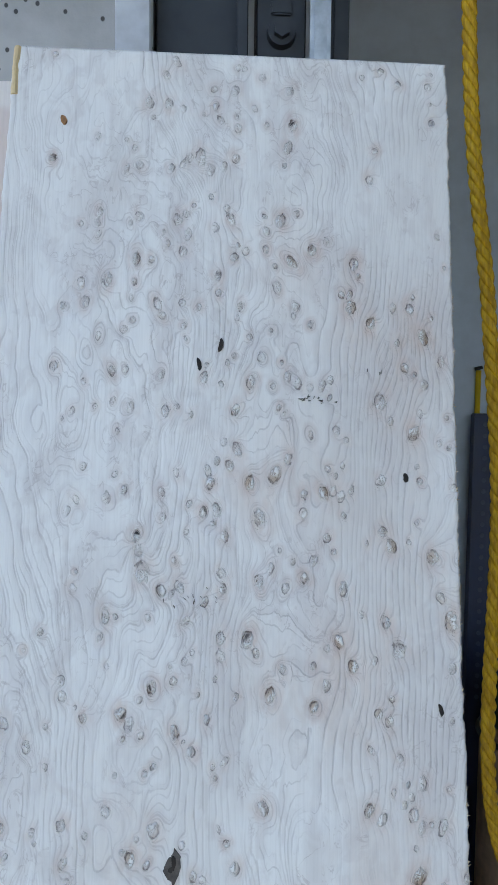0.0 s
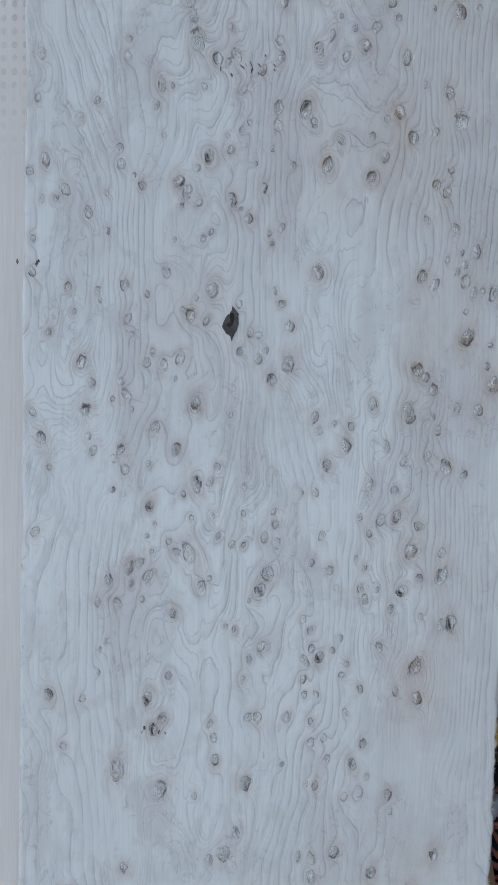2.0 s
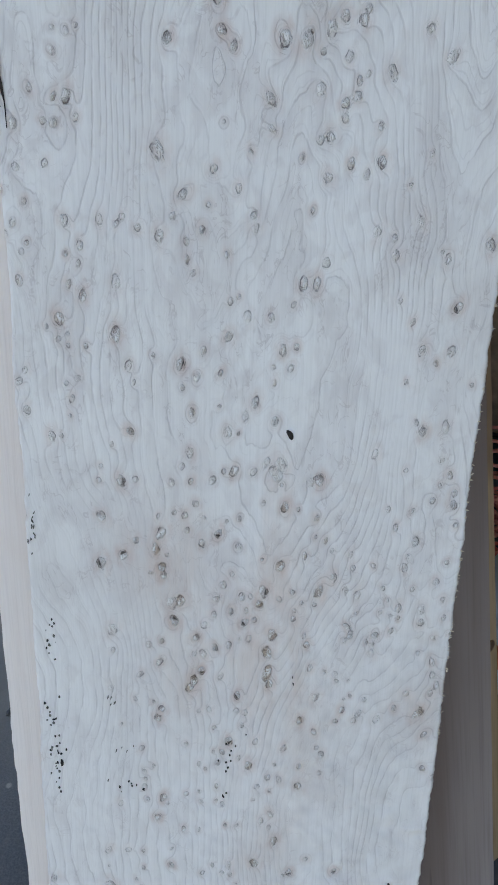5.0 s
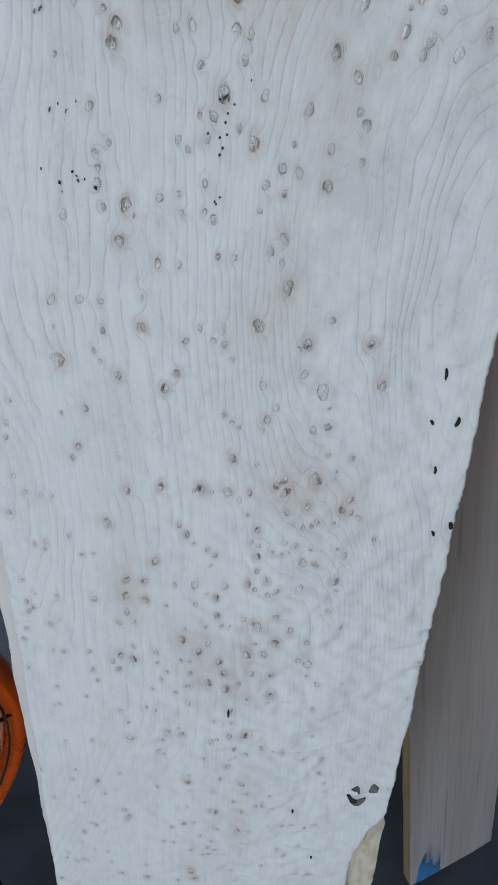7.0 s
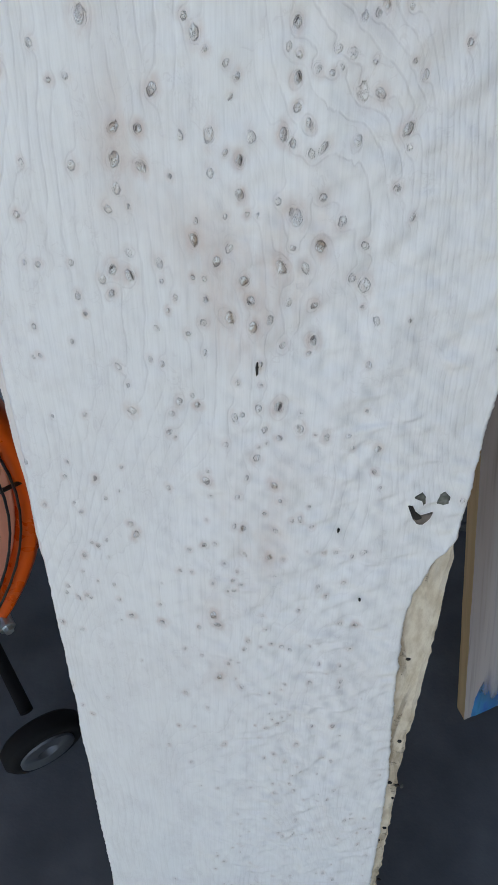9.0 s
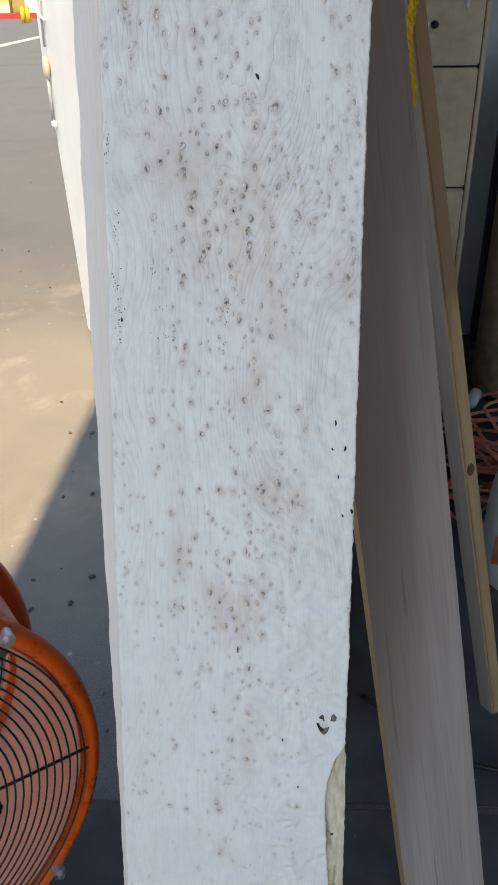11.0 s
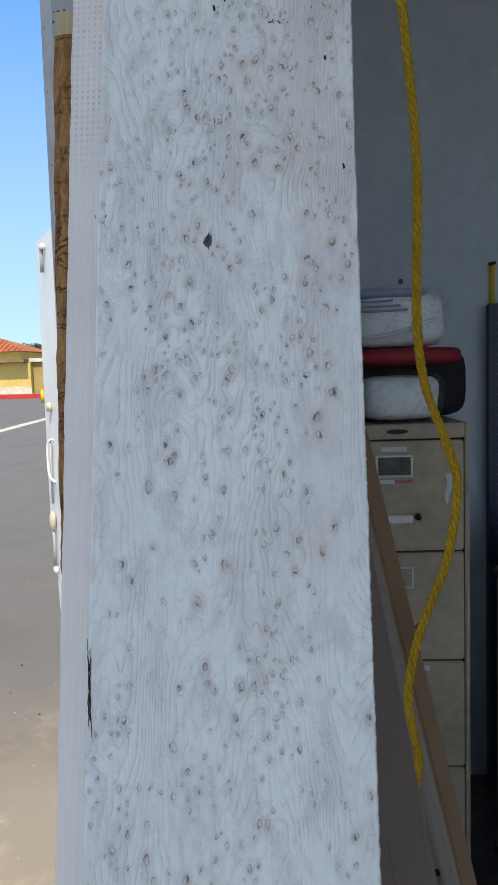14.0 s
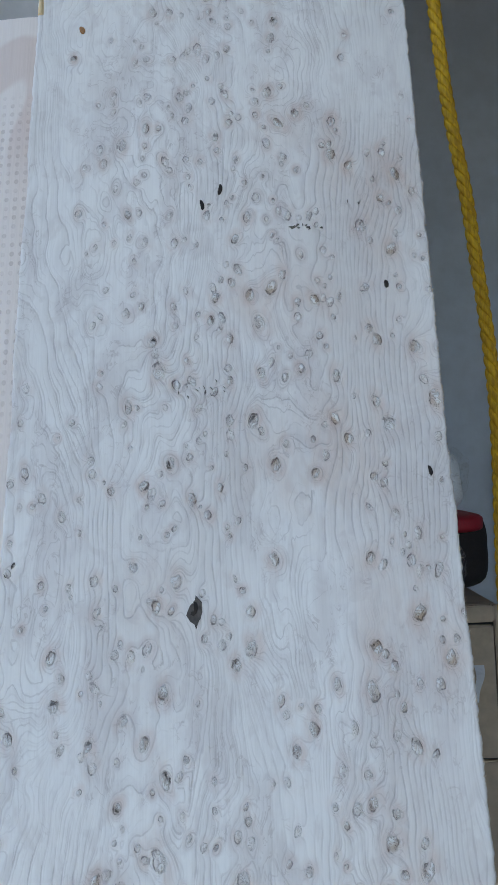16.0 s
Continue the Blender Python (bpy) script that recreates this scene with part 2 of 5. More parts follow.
def plain_wood(name, base, dark, along=2, grain=1.0, rough=0.62):
    """Straight-grained timber; the grain runs along the given axis."""
    m = Nodes(name, rough, spec=0.3)
    s = [34.0 * grain, 34.0 * grain, 34.0 * grain]
    s[along] = 1.6
    f = [300.0, 300.0, 300.0]
    f[along] = 7.0
    bands, fine = m.noise(tuple(s), 3, 0.5, 0.8), m.noise(tuple(f), 3)
    blot = m.noise(5.0, 3)
    colour = m.mix(m.span(bands, 0.35, 0.7), base, dark)
    colour = m.mix(m.math("MULTIPLY", m.span(fine, 0.45, 0.8), 0.35), colour, tuple(c * 0.7 for c in dark))
    colour = m.mix(m.math("MULTIPLY", m.span(blot, 0.45, 0.75), 0.3), colour, tuple(c * 0.8 for c in base))
    m.set("Base Color", colour)
    m.bump(fine, 0.25, 0.0006)
    return m.mat


def shaded_board(name):
    """Planed board, grey below; shade from the board in front is painted in brown along its upper length."""
    m = Nodes(name, 0.62, spec=0.3)
    bands, fine = m.noise((24.0, 24.0, 1.2), 3, 0.5, 0.8), m.noise((300.0, 300.0, 7.0), 3)
    c = m.mix(m.span(bands, 0.35, 0.7), (0.50, 0.435, 0.415), (0.445, 0.37, 0.345))
    front_shade = m.math("MULTIPLY_ADD", m.noise((16.0, 16.0, 1.6), 3, 0.5), 0.7, m.axis(2))
    front_shade = m.math("SUBTRACT", front_shade, m.math("MULTIPLY", m.axis(0), 4.0))
    # brown stands in for shade cast by the board leaning in front
    c = m.mix(m.math("MULTIPLY", m.span(front_shade, 0.25, 1.05), 0.80), c, (0.155, 0.100, 0.086))
    c = m.mix(m.math("MULTIPLY", m.span(fine, 0.45, 0.8), 0.3), c, (0.15, 0.11, 0.10))
    streak = m.span(m.noise((110.0, 110.0, 3.0), 2, 0.5, 0.4, offset=(3, 0, 0)), 0.66, 0.72)
    c = m.mix(m.math("MULTIPLY", streak, 0.4), c, (0.12, 0.085, 0.075))
    m.set("Base Color", c)
    m.bump(fine, 0.25, 0.0006)
    return m.mat


def wane_wood(name):
    """Cream debarked sapwood with brown scars, grey weathering and fine cross cracks."""
    m = Nodes(name, 0.55, spec=0.35)
    big, mid, fine = m.noise((70.0, 70.0, 16.0), 4, 0.6, 0.5), m.noise((150.0, 150.0, 60.0), 4, 0.6), m.noise(500.0, 3)
    c = m.mix(m.span(mid, 0.35, 0.7), (0.80, 0.70, 0.56), (0.62, 0.50, 0.36))
    c = m.mix(m.math("MULTIPLY", m.span(big, 0.52, 0.66), 0.75), c, (0.34, 0.25, 0.17))
    c = m.mix(m.math("MULTIPLY", m.span(m.noise((40.0, 40.0, 9.0), 3, offset=(3, 1, 2)), 0.5, 0.66), 0.5), c, (0.55, 0.50, 0.44))
    crack = m.math("ABSOLUTE", m.math("SUBTRACT", m.noise((30.0, 30.0, 70.0), 3, 0.6, 0.8), 0.5))
    cracks = m.math("MULTIPLY", m.span(crack, 0.014, 0.003), m.span(big, 0.54, 0.62))
    c = m.mix(m.math("MULTIPLY", cracks, 0.6), c, (0.14, 0.10, 0.07))
    m.set("Base Color", c)
    m.bump(m.math("SUBTRACT", m.math("ADD", big, m.math("MULTIPLY", fine, 0.15)), cracks), 0.6, 0.0025)
    return m.mat


def bark_wood(name):
    m = Nodes(name, 0.85, spec=0.2)
    ridge, flake = m.noise((120.0, 120.0, 26.0), 4, 0.65, 0.8), m.noise((260.0, 260.0, 110.0), 4, 0.65)
    blot = m.noise(22.0, 3)
    colour = m.mix(m.span(ridge, 0.35, 0.65), (0.20, 0.085, 0.032), (0.46, 0.235, 0.095))
    colour = m.mix(m.math("MULTIPLY", m.span(flake, 0.52, 0.7), 0.6), colour, (0.13, 0.055, 0.025))
    check = m.math("ABSOLUTE", m.math("SUBTRACT", m.noise((30.0, 30.0, 55.0), 3, 0.6, 1.0), 0.5))
    cracks = m.math("MULTIPLY", m.span(check, 0.018, 0.004), m.span(blot, 0.42, 0.55))
    m.set("Base Color", m.mix(m.math("MULTIPLY", cracks, 0.8), m.mix(m.math("MULTIPLY", m.span(blot, 0.5, 0.7), 0.6), colour, (0.36, 0.19, 0.08)), (0.06, 0.03, 0.015)))
    m.bump(m.math("SUBTRACT", m.math("ADD", ridge, m.math("MULTIPLY", flake, 0.4)), cracks), 0.9, 0.004)
    return m.mat


def asphalt(name):
    """Worn lot surface: grey binder, fine stones, pale dusting near the building, darkened at the slab as painted
    shade, hairline cracks.
    """
    m = Nodes(name, 0.9, spec=0.25)
    stones = m.noise(220.0, 3, 0.7)
    blot = m.noise(0.9, 4, 0.6)
    patch = m.noise(3.3, 4, 0.65)
    colour = m.mix(m.span(stones, 0.35, 0.7), (0.130, 0.138, 0.15), (0.215, 0.222, 0.235))
    dust_shade = m.math("MULTIPLY", m.span(m.math("ADD", m.axis(1), m.math("MULTIPLY", patch, 2.0)), 5.0, 2.6), m.span(patch, 0.2, 0.65, 0.65, 1.0))
    # thinned towards the slab to paint in the shade lying there
    dust_shade = m.math("MULTIPLY", dust_shade, m.span(m.math("MULTIPLY_ADD", patch, 0.8, m.axis(1)), 0.75, 1.6, 0.22, 1.0))
    colour = m.mix(dust_shade, colour, (0.300, 0.275, 0.235))
    colour = m.mix(m.math("MULTIPLY", m.span(blot, 0.5, 0.72), 0.4), colour, (0.10, 0.095, 0.09))
    streak = m.noise((3.6, 2.4, 3.6), 6, 0.68, 0.3, offset=(2, 5, 0))
    colour = m.mix(m.math("MULTIPLY", m.span(streak, 0.52, 0.72), m.span(m.axis(1), 4.5, 2.5, 0.07, 0.42)), colour, (0.50, 0.45, 0.37))
    flecks = m.voronoi(m.scaled(13.0))
    colour = m.mix(m.math("MULTIPLY", m.span(flecks.outputs["Distance"], 0.10, 0.04), m.span(patch, 0.45, 0.6, 0.1, 0.8)), colour, (0.62, 0.57, 0.48))
    m.set("Base Color", colour)
    m.bump(stones, 0.5, 0.003)
    return m.mat


def concrete(name, colour, pits=True, stain=0.35):
    m = Nodes(name, 0.85, spec=0.3)
    big, mid, fine = m.noise(2.2, 4, 0.6), m.noise(14.0, 4, 0.6), m.noise(260.0, 3)
    c = m.mix(m.span(mid, 0.3, 0.7), tuple(v * 0.82 for v in colour), tuple(min(1, v * 1.12) for v in colour))
    c = m.mix(m.math("MULTIPLY", m.span(big, 0.45, 0.7), stain), c, tuple(v * 0.55 for v in colour))
    h = m.math("ADD", m.math("MULTIPLY", fine, 0.3), mid)
    if pits:
        v = m.voronoi(m.scaled((150.0, 150.0, 125.0)))
        sep = m.node("SeparateColor")
        m.put(sep.inputs[0], v.outputs["Color"])
        hole = m.math("MULTIPLY", m.span(m.math("DIVIDE", v.outputs["Distance"], m.span(sep.outputs[1], 0.0, 1.0, 0.35, 1.1, False)), 0.27, 0.17), m.span(sep.outputs[0], 0.55, 0.6))
        c = m.mix(m.math("MULTIPLY", hole, 0.85), c, (0.03, 0.03, 0.03))
        h = m.math("ADD", h, m.math("MULTIPLY", hole, -2.0))
    m.set("Base Color", c)
    m.bump(h, 0.4, 0.002)
    return m.mat


def rope_fibre(name):
    m = Nodes(name, 0.55, spec=0.35)
    f = m.noise((500.0, 500.0, 60.0), 3)
    m.set("Base Color", m.mix(m.span(f, 0.3, 0.7), (0.40, 0.21, 0.010), (0.68, 0.41, 0.022)))
    m.bump(f, 0.4, 0.0008)
    return m.mat


def film_wrap(name, tint=(0.92, 0.94, 0.97)):
    """Crinkled clear packing film with milky folds."""
    m = Nodes(name, 0.14, spec=0.9)
    m.set("Base Color", tint)
    fold = m.noise((22.0, 22.0, 30.0), 4, 0.6, 2.0)
    m.set("Alpha", m.span(fold, 0.45, 0.75, 0.02, 0.24))
    m.bump(m.noise((14.0, 14.0, 34.0), 3, 0.5, 1.2), 0.35, 0.006)
    return m.mat


M_SLAB = birdseye_wood("birdseye_maple", (0.93, 0.92, 0.90))
M_SECOND = planed_maple("pale_maple", (0.87, 0.81, 0.775))
M_CUT = plain_wood("sawn_maple_edge", (0.74, 0.64, 0.50), (0.60, 0.47, 0.32))
M_WANE = wane_wood("debarked_wane")
M_BARK = bark_wood("inner_bark")
M_BROWN = shaded_board("shaded_planed_board")
M_PINE = plain_wood("pine", (0.60, 0.42, 0.25), (0.47, 0.31, 0.16))
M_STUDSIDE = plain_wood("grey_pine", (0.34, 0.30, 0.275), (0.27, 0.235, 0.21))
M_KNOT = simple("dark_knot", (0.028, 0.021, 0.017), 0.8, grain=300, vary=0.5, bump=0.6)
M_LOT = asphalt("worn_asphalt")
M_FLOOR = concrete("dark_floor_concrete", (0.115, 0.120, 0.130), pits=False, stain=0.8)
M_WALL = concrete("cast_concrete", (0.47, 0.475, 0.48))
M_PLASTER = simple("grey_wall_paint", (0.53, 0.605, 0.70), 0.8, grain=30, vary=0.06)
M_CEIL = simple("ceiling_paint", (0.42, 0.42, 0.42), 0.85, grain=20, vary=0.05)
M_STEEL = simple("dull_dark_steel", (0.035, 0.04, 0.048), 0.5, 0.35, grain=50, vary=0.3)
M_GALV = simple("galvanised_steel", (0.55, 0.58, 0.60), 0.35, 0.85, grain=90, vary=0.25)
M_CHROME = simple("worn_chrome", (0.62, 0.63, 0.66), 0.35, 0.35, grain=60, vary=0.1)
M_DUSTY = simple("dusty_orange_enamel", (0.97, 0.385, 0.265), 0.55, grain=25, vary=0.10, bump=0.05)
M_ORANGE = simple("orange_enamel", (0.80, 0.098, 0.008), 0.32, grain=25, vary=0.06, bump=0.05)
M_BLACK = simple("black_wire", (0.02, 0.02, 0.022), 0.4, grain=80, vary=0.3)
M_RUBBER = simple("black_rubber", (0.012, 0.012, 0.013), 0.85, grain=60, vary=0.3, spec=0.15)
M_TAN = simple("tan_enamel", (0.50, 0.40, 0.30), 0.45, grain=26, vary=0.17, bump=0.08)
M_GAP = simple("dark_gap", (0.02, 0.018, 0.015), 0.8)
M_WHITE = simple("white_enamel", (0.76, 0.80, 0.84), 0.4, grain=12, vary=0.05, bump=0.05)
M_ROPE = rope_fibre("yellow_rope")
M_FILM = film_wrap("clear_film")
M_CLOTH = simple("white_packed_plastic", (0.88, 0.92, 0.98), 0.45, grain=24, vary=0.05, bump=0.3, dist=0.006)
M_BLUE_PRINT = simple("blue_print", (0.34, 0.39, 0.58), 0.6, grain=30)
M_RED = simple("red_fabric", (0.36, 0.012, 0.028), 0.6, grain=200, vary=0.15)
M_DARKBAG = simple("black_fabric", (0.016, 0.014, 0.016), 0.8, grain=200)
M_NAVY = simple("navy_enamel", (0.015, 0.028, 0.075), 0.5, grain=15)
M_HOLE = simple("pale_blue_hole", (0.05, 0.07, 0.12), 0.7, grain=15)
M_CORD = simple("orange_cord", (0.82, 0.31, 0.24), 0.5, grain=60)
M_JUG = simple("white_plastic", (0.66, 0.72, 0.78), 0.4, grain=12, vary=0.05, bump=0.05)
M_STUCCO = simple("yellow_stucco", (0.60, 0.47, 0.16), 0.9, grain=3, vary=0.08)
M_ROOF = simple("terracotta_tile", (0.45, 0.14, 0.06), 0.8, grain=6, vary=0.2)
M_TRIM = simple("pale_fascia", (0.66, 0.64, 0.58), 0.7, grain=5)
# darker copy of the yellow stucco; the wing's shade is in the colour
M_WING = simple("shaded_yellow_stucco", (0.40, 0.31, 0.13), 0.9, grain=4, vary=0.12)
M_KERB = simple("red_kerb_paint", (0.55, 0.045, 0.04), 0.7, grain=6)
M_YELLOW = simple("yellow_post_paint", (0.75, 0.50, 0.03), 0.5, grain=10)
M_LINE = simple("white_line_paint", (0.62, 0.61, 0.57), 0.8, grain=20, vary=0.2)
M_PALE_EDGE = plain_wood("yellow_sapwood", (0.56, 0.44, 0.28), (0.40, 0.29, 0.16))
M_CARD = simple("dark_picture_card", (0.035, 0.05, 0.055), 0.4, grain=160, vary=0.6)
M_PAPER = simple("white_paper", (0.68, 0.70, 0.74), 0.7, grain=40, vary=0.06)
M_REDTAPE = simple("faded_red_label", (0.48, 0.16, 0.14), 0.7, grain=120, vary=0.25)
M_MOTTLED = simple("mottled_brown_board", (0.36, 0.24, 0.16), 0.7, grain=30, vary=0.3, bump=0.3)
M_GREEN = simple("dark_green_sack", (0.012, 0.03, 0.018), 0.6, grain=80, vary=0.3)
M_BLUECRATE = simple("blue_plastic", (0.015, 0.06, 0.16), 0.45, grain=30)
M_REDCORD = simple("dull_red_cord", (0.68, 0.19, 0.17), 0.5, grain=60)
M_ORANGELABEL = simple("orange_label", (0.68, 0.24, 0.13), 0.6, grain=40, vary=0.3)
M_GREYPAINT = simple("grey_paint", (0.42, 0.43, 0.44), 0.5, grain=40)
M_CREAM = simple("cream_enamel", (0.62, 0.58, 0.48), 0.45, grain=40)
M_FASCIA = simple("brown_eave_paint", (0.24, 0.19, 0.09), 0.8, grain=5)
M_WALK = simple("far_walk", (0.30, 0.27, 0.22), 0.9, grain=5)
M_TRUNK = simple("tree_trunk", (0.10, 0.075, 0.05), 0.9, grain=30, vary=0.4)
M_STONE = simple("grey_stone", (0.15, 0.145, 0.14), 0.8, grain=60, vary=0.4)


def sky_glow(name):
    """Clear blue sky, paler towards the horizon."""
    m = Nodes(name, 1.0, spec=0.0)
    up = m.span(m.axis(2), 0.0, 330.0, 0.0, 1.0, False)
    m.set("Base Color", (0.0, 0.0, 0.0))
    m.set("Emission Color", m.mix(m.math("POWER", up, 0.75), (0.40, 0.68, 0.92), (0.085, 0.29, 0.80)))
    m.set("Emission Strength", 1.5)
    return m.mat


M_SKY = sky_glow("blue_sky")
M_LEAF = simple("dark_leaves", (0.075, 0.12, 0.055), 0.7, grain=20, vary=0.4)


# ---- mesh helpers ----
def empty(name, m=None):
    ob = new(name)
    ob.empty_display_size = 0.05
    if m is not None:
        ob.matrix_world = m
    return ob


def part(name, bm, material, parent=None, label="", smooth=False, m=None):
    """Links a bmesh as one mesh object, under a thing if one is given."""
    mesh = bpy.data.meshes.new(name)
    bmesh.ops.recalc_face_normals(bm, faces=bm.faces)
    bm.to_mesh(mesh)
    bm.free()
    for mat in material if isinstance(material, (list, tuple)) else [material]:
        mesh.materials.append(mat)
    if smooth:
        for p in mesh.polygons:
            p.use_smooth = True
    ob = new(name, mesh)
    if parent is not None:
        ob.parent = parent
    if m is not None:
        ob.matrix_local = m
    if label:
        tagged(ob, label)
    return ob


def box(bm, lo, hi, bevel=0.0, seg=2):
    r = bmesh.ops.create_cube(bm, size=1.0)
    vs = r["verts"]
    for v in vs:
        v.co = Vector([(a + b) / 2 + c * (b - a) for a, b, c in zip(lo, hi, v.co)])
    if bevel:
        es = list({e for v in vs for e in v.link_edges})
        bmesh.ops.bevel(bm, geom=es, offset=bevel, segments=seg, affect="EDGES")
    return bm


def boxes(name, lo, hi, material, parent=None, bevel=0.003, label="", m=None):
    return part(name, box(bmesh.new(), lo, hi, bevel), material, parent, label, m=m)


def rod(bm, a, b, r0, r1=None, seg=14):
    a, b = Vector(a), Vector(b)
    r1 = r0 if r1 is None else r1
    m = Matrix.Translation((a + b) / 2) @ (b - a).to_track_quat("Z", "Y").to_matrix().to_4x4()
    bmesh.ops.create_cone(bm, cap_ends=True, segments=seg, radius1=r0, radius2=r1, depth=(b - a).length, matrix=m)
    return bm


def sweep(bm, pts, radius, seg=8, closed=False, twist=0.0, lobes=0, lobe=0.0):
    """A tube along points; lobes and twist give a laid rope."""
    pts = [Vector(p) for p in pts]
    n, rings, run = len(pts), [], 0.0
    up = Vector((0.31, 0.17, 0.93)).normalized()
    for i, p in enumerate(pts):
        a = pts[(i - 1) % n] if closed or i else p
        b = pts[(i + 1) % n] if closed or i < n - 1 else p
        t = (b - a).normalized()
        side = t.cross(up)
        if side.length < 1e-4:
            side = t.cross(Vector((1, 0, 0)))
        side.normalize()
        upv = side.cross(t)
        up = upv
        if i:
            run += (p - pts[i - 1]).length
        ring = []
        for k in range(seg):
            w = 2 * math.pi * k / seg
            r = radius * (1 + lobe * math.cos(lobes * (w + twist * run))) if lobes else radius
            ring.append(bm.verts.new(p + side * math.cos(w) * r + upv * math.sin(w) * r))
        rings.append(ring)
    for i in range(n if closed else n - 1):
        q = rings[(i + 1) % n]
        for k in range(seg):
            bm.faces.new((rings[i][k], rings[i][(k + 1) % seg], q[(k + 1) % seg], q[k]))
    if not closed:
        bm.faces.new(rings[0][::-1])
        bm.faces.new(rings[-1])
    return bm


def smooth_path(pts, steps=12):
    """Catmull-Rom through a few points."""
    pts = [Vector(p) for p in pts]
    full = [pts[0] * 2 - pts[1], *pts, pts[-1] * 2 - pts[-2]]
    out = []
    for i in range(1, len(full) - 2):
        a, b, c, d = full[i - 1:i + 3]
        for k in range(steps):
            t = k / steps
            out.append(0.5 * (2 * b + (c - a) * t + (2 * a - 5 * b + 4 * c - d) * t * t + (3 * b - a - 3 * c + d) * t ** 3))
    out.append(pts[-1])
    return out


def prism(bm, outline, y0, y1):
    """An outline of (x, z) pairs drawn out from y0 to y1."""
    front = [bm.verts.new((x, y0, z)) for x, z in outline]
    back = [bm.verts.new((x, y1, z)) for x, z in outline]
    bm.faces.new(front)
    bm.faces.new(back[::-1])
    for i in range(len(outline)):
        j = (i + 1) % len(outline)
        bm.faces.new((front[i], front[j], back[j], back[i]))
    return bm


def ring_profile(bm, centre, axis_y, profile, seg=72):
    """Turns (radius, depth) pairs round an axis that runs along y."""
    cx, cz = centre
    rings = []
    for r, y in profile:
        rings.append([bm.verts.new((cx + r * math.cos(2 * math.pi * k / seg), axis_y + y, cz + r * math.sin(2 * math.pi * k / seg))) for k in range(seg)])
    for a, b in zip(rings, rings[1:] + rings[:1]):
        for k in range(seg):
            bm.faces.new((a[k], a[(k + 1) % seg], b[(k + 1) % seg], b[k]))
    return bm


# ---- setting ----
WALL_X0, WALL_X1, WALL_Y = -0.128, 0.044, 0.452
bm = bmesh.new()
bmesh.ops.create_grid(bm, x_segments=60, y_segments=60, size=690)
tagged(part("ground", bm, M_LOT, m=pose(0, 0, -0.004)), "worn grey asphalt lot with pale dusting, shade painted in near the slab, and small stones", "ground", kind="structure")
bm = bmesh.new()
ends = [[bm.verts.new((700 * math.cos(radians(a)), 700 * math.sin(radians(a)), z)) for a in range(84, 141, 4)] for z in (-6.0, 420.0)]
for k in range(14):
    bm.faces.new((ends[0][k], ends[0][k + 1], ends[1][k + 1], ends[1][k]))
tagged(part("backdrop", bm, M_SKY), "clear blue sky paling towards the horizon", "sky", kind="structure")
bm = bmesh.new()
box(bm, (-1.6, -6.0, -0.12), (5.0, 0.250, 0.0), 0.004)
tagged(part("floor", bm, M_FLOOR), "dark grey concrete floor slab with an open joint", "floor", kind="structure")
bm = bmesh.new()
box(bm, (WALL_X0, 0.258, -0.12), (5.0, 2.6, 0.0), 0.004)
tagged(part("floor_inner", bm, M_FLOOR), "dark grey concrete floor inside the doorway", "floor", kind="structure")

bm = bmesh.new()
c = 0.018
outline = [(WALL_X0 + c, WALL_Y), (WALL_X1 - c, WALL_Y), (WALL_X1, WALL_Y + c), (WALL_X1, 9.0), (WALL_X0, 9.0), (WALL_X0, WALL_Y + c)]
lo = [bm.verts.new((x, y, -0.1)) for x, y in outline]
hi = [bm.verts.new((x, y, 4.5)) for x, y in outline]
bm.faces.new(lo), bm.faces.new(hi)
for i in range(6):
    bm.faces.new((lo[i], lo[(i + 1) % 6], hi[(i + 1) % 6], hi[i]))
tagged(part("wall_west", bm, M_WALL), "cast concrete wall end with chamfered corners and air pits", "wall", kind="structure")
tagged(boxes("wall_back", (WALL_X1, 2.45, 0), (5.0, 2.6, 3.6), M_PLASTER), "smooth grey painted interior wall", "wall", kind="structure")
tagged(boxes("wall_east", (5.0, -3.6, 0), (5.15, 2.6, 3.6), M_PLASTER), "grey painted interior wall", "wall", kind="structure")
tagged(boxes("wall_lintel", (WALL_X0, -3.6, 3.0), (WALL_X1, WALL_Y - 0.003, 4.5), M_WALL), "concrete lintel over the doorway", "wall", kind="structure")
tagged(boxes("ceiling", (WALL_X1 + 0.003, -3.6, 3.6), (5.15, 2.6, 3.75), M_CEIL), "plain white ceiling", "ceiling", kind="structure")
# out of view; overhang set so its shadow ends beside the wall
tagged(boxes("roof_eave", (-0.545, -3.6, 4.505), (0.05, 9.0, 4.62), M_WALL), "unseen concrete roof edge added to cast shade along the wall", "roof", kind="structure")
# out of view, added to hold back light from the open south side
tagged(boxes("wall_light_block", (3.6, -3.75, 0), (5.15, -3.603, 3.75), M_PLASTER), "unseen grey wall added to block light from the south", "wall", kind="structure")
tagged(boxes("wall_corner", (WALL_X0, -9.0, -0.1), (WALL_X1 - 0.003, -3.603, 4.5), M_WALL), "cast concrete wall on the other side of the doorway", "wall", kind="structure")

# ---- the boards against the wall ----
LEAN = pose(0, 0, 0.965, -15.2)


def edge_at(v, table):
    for a, b in zip(table, table[1:]):
        if a[0] <= v <= b[0]:
            return a[1] + (b[1] - a[1]) * (v - a[0]) / (b[0] - a[0])
    return table[0][1] if v < table[0][0] else table[-1][1]


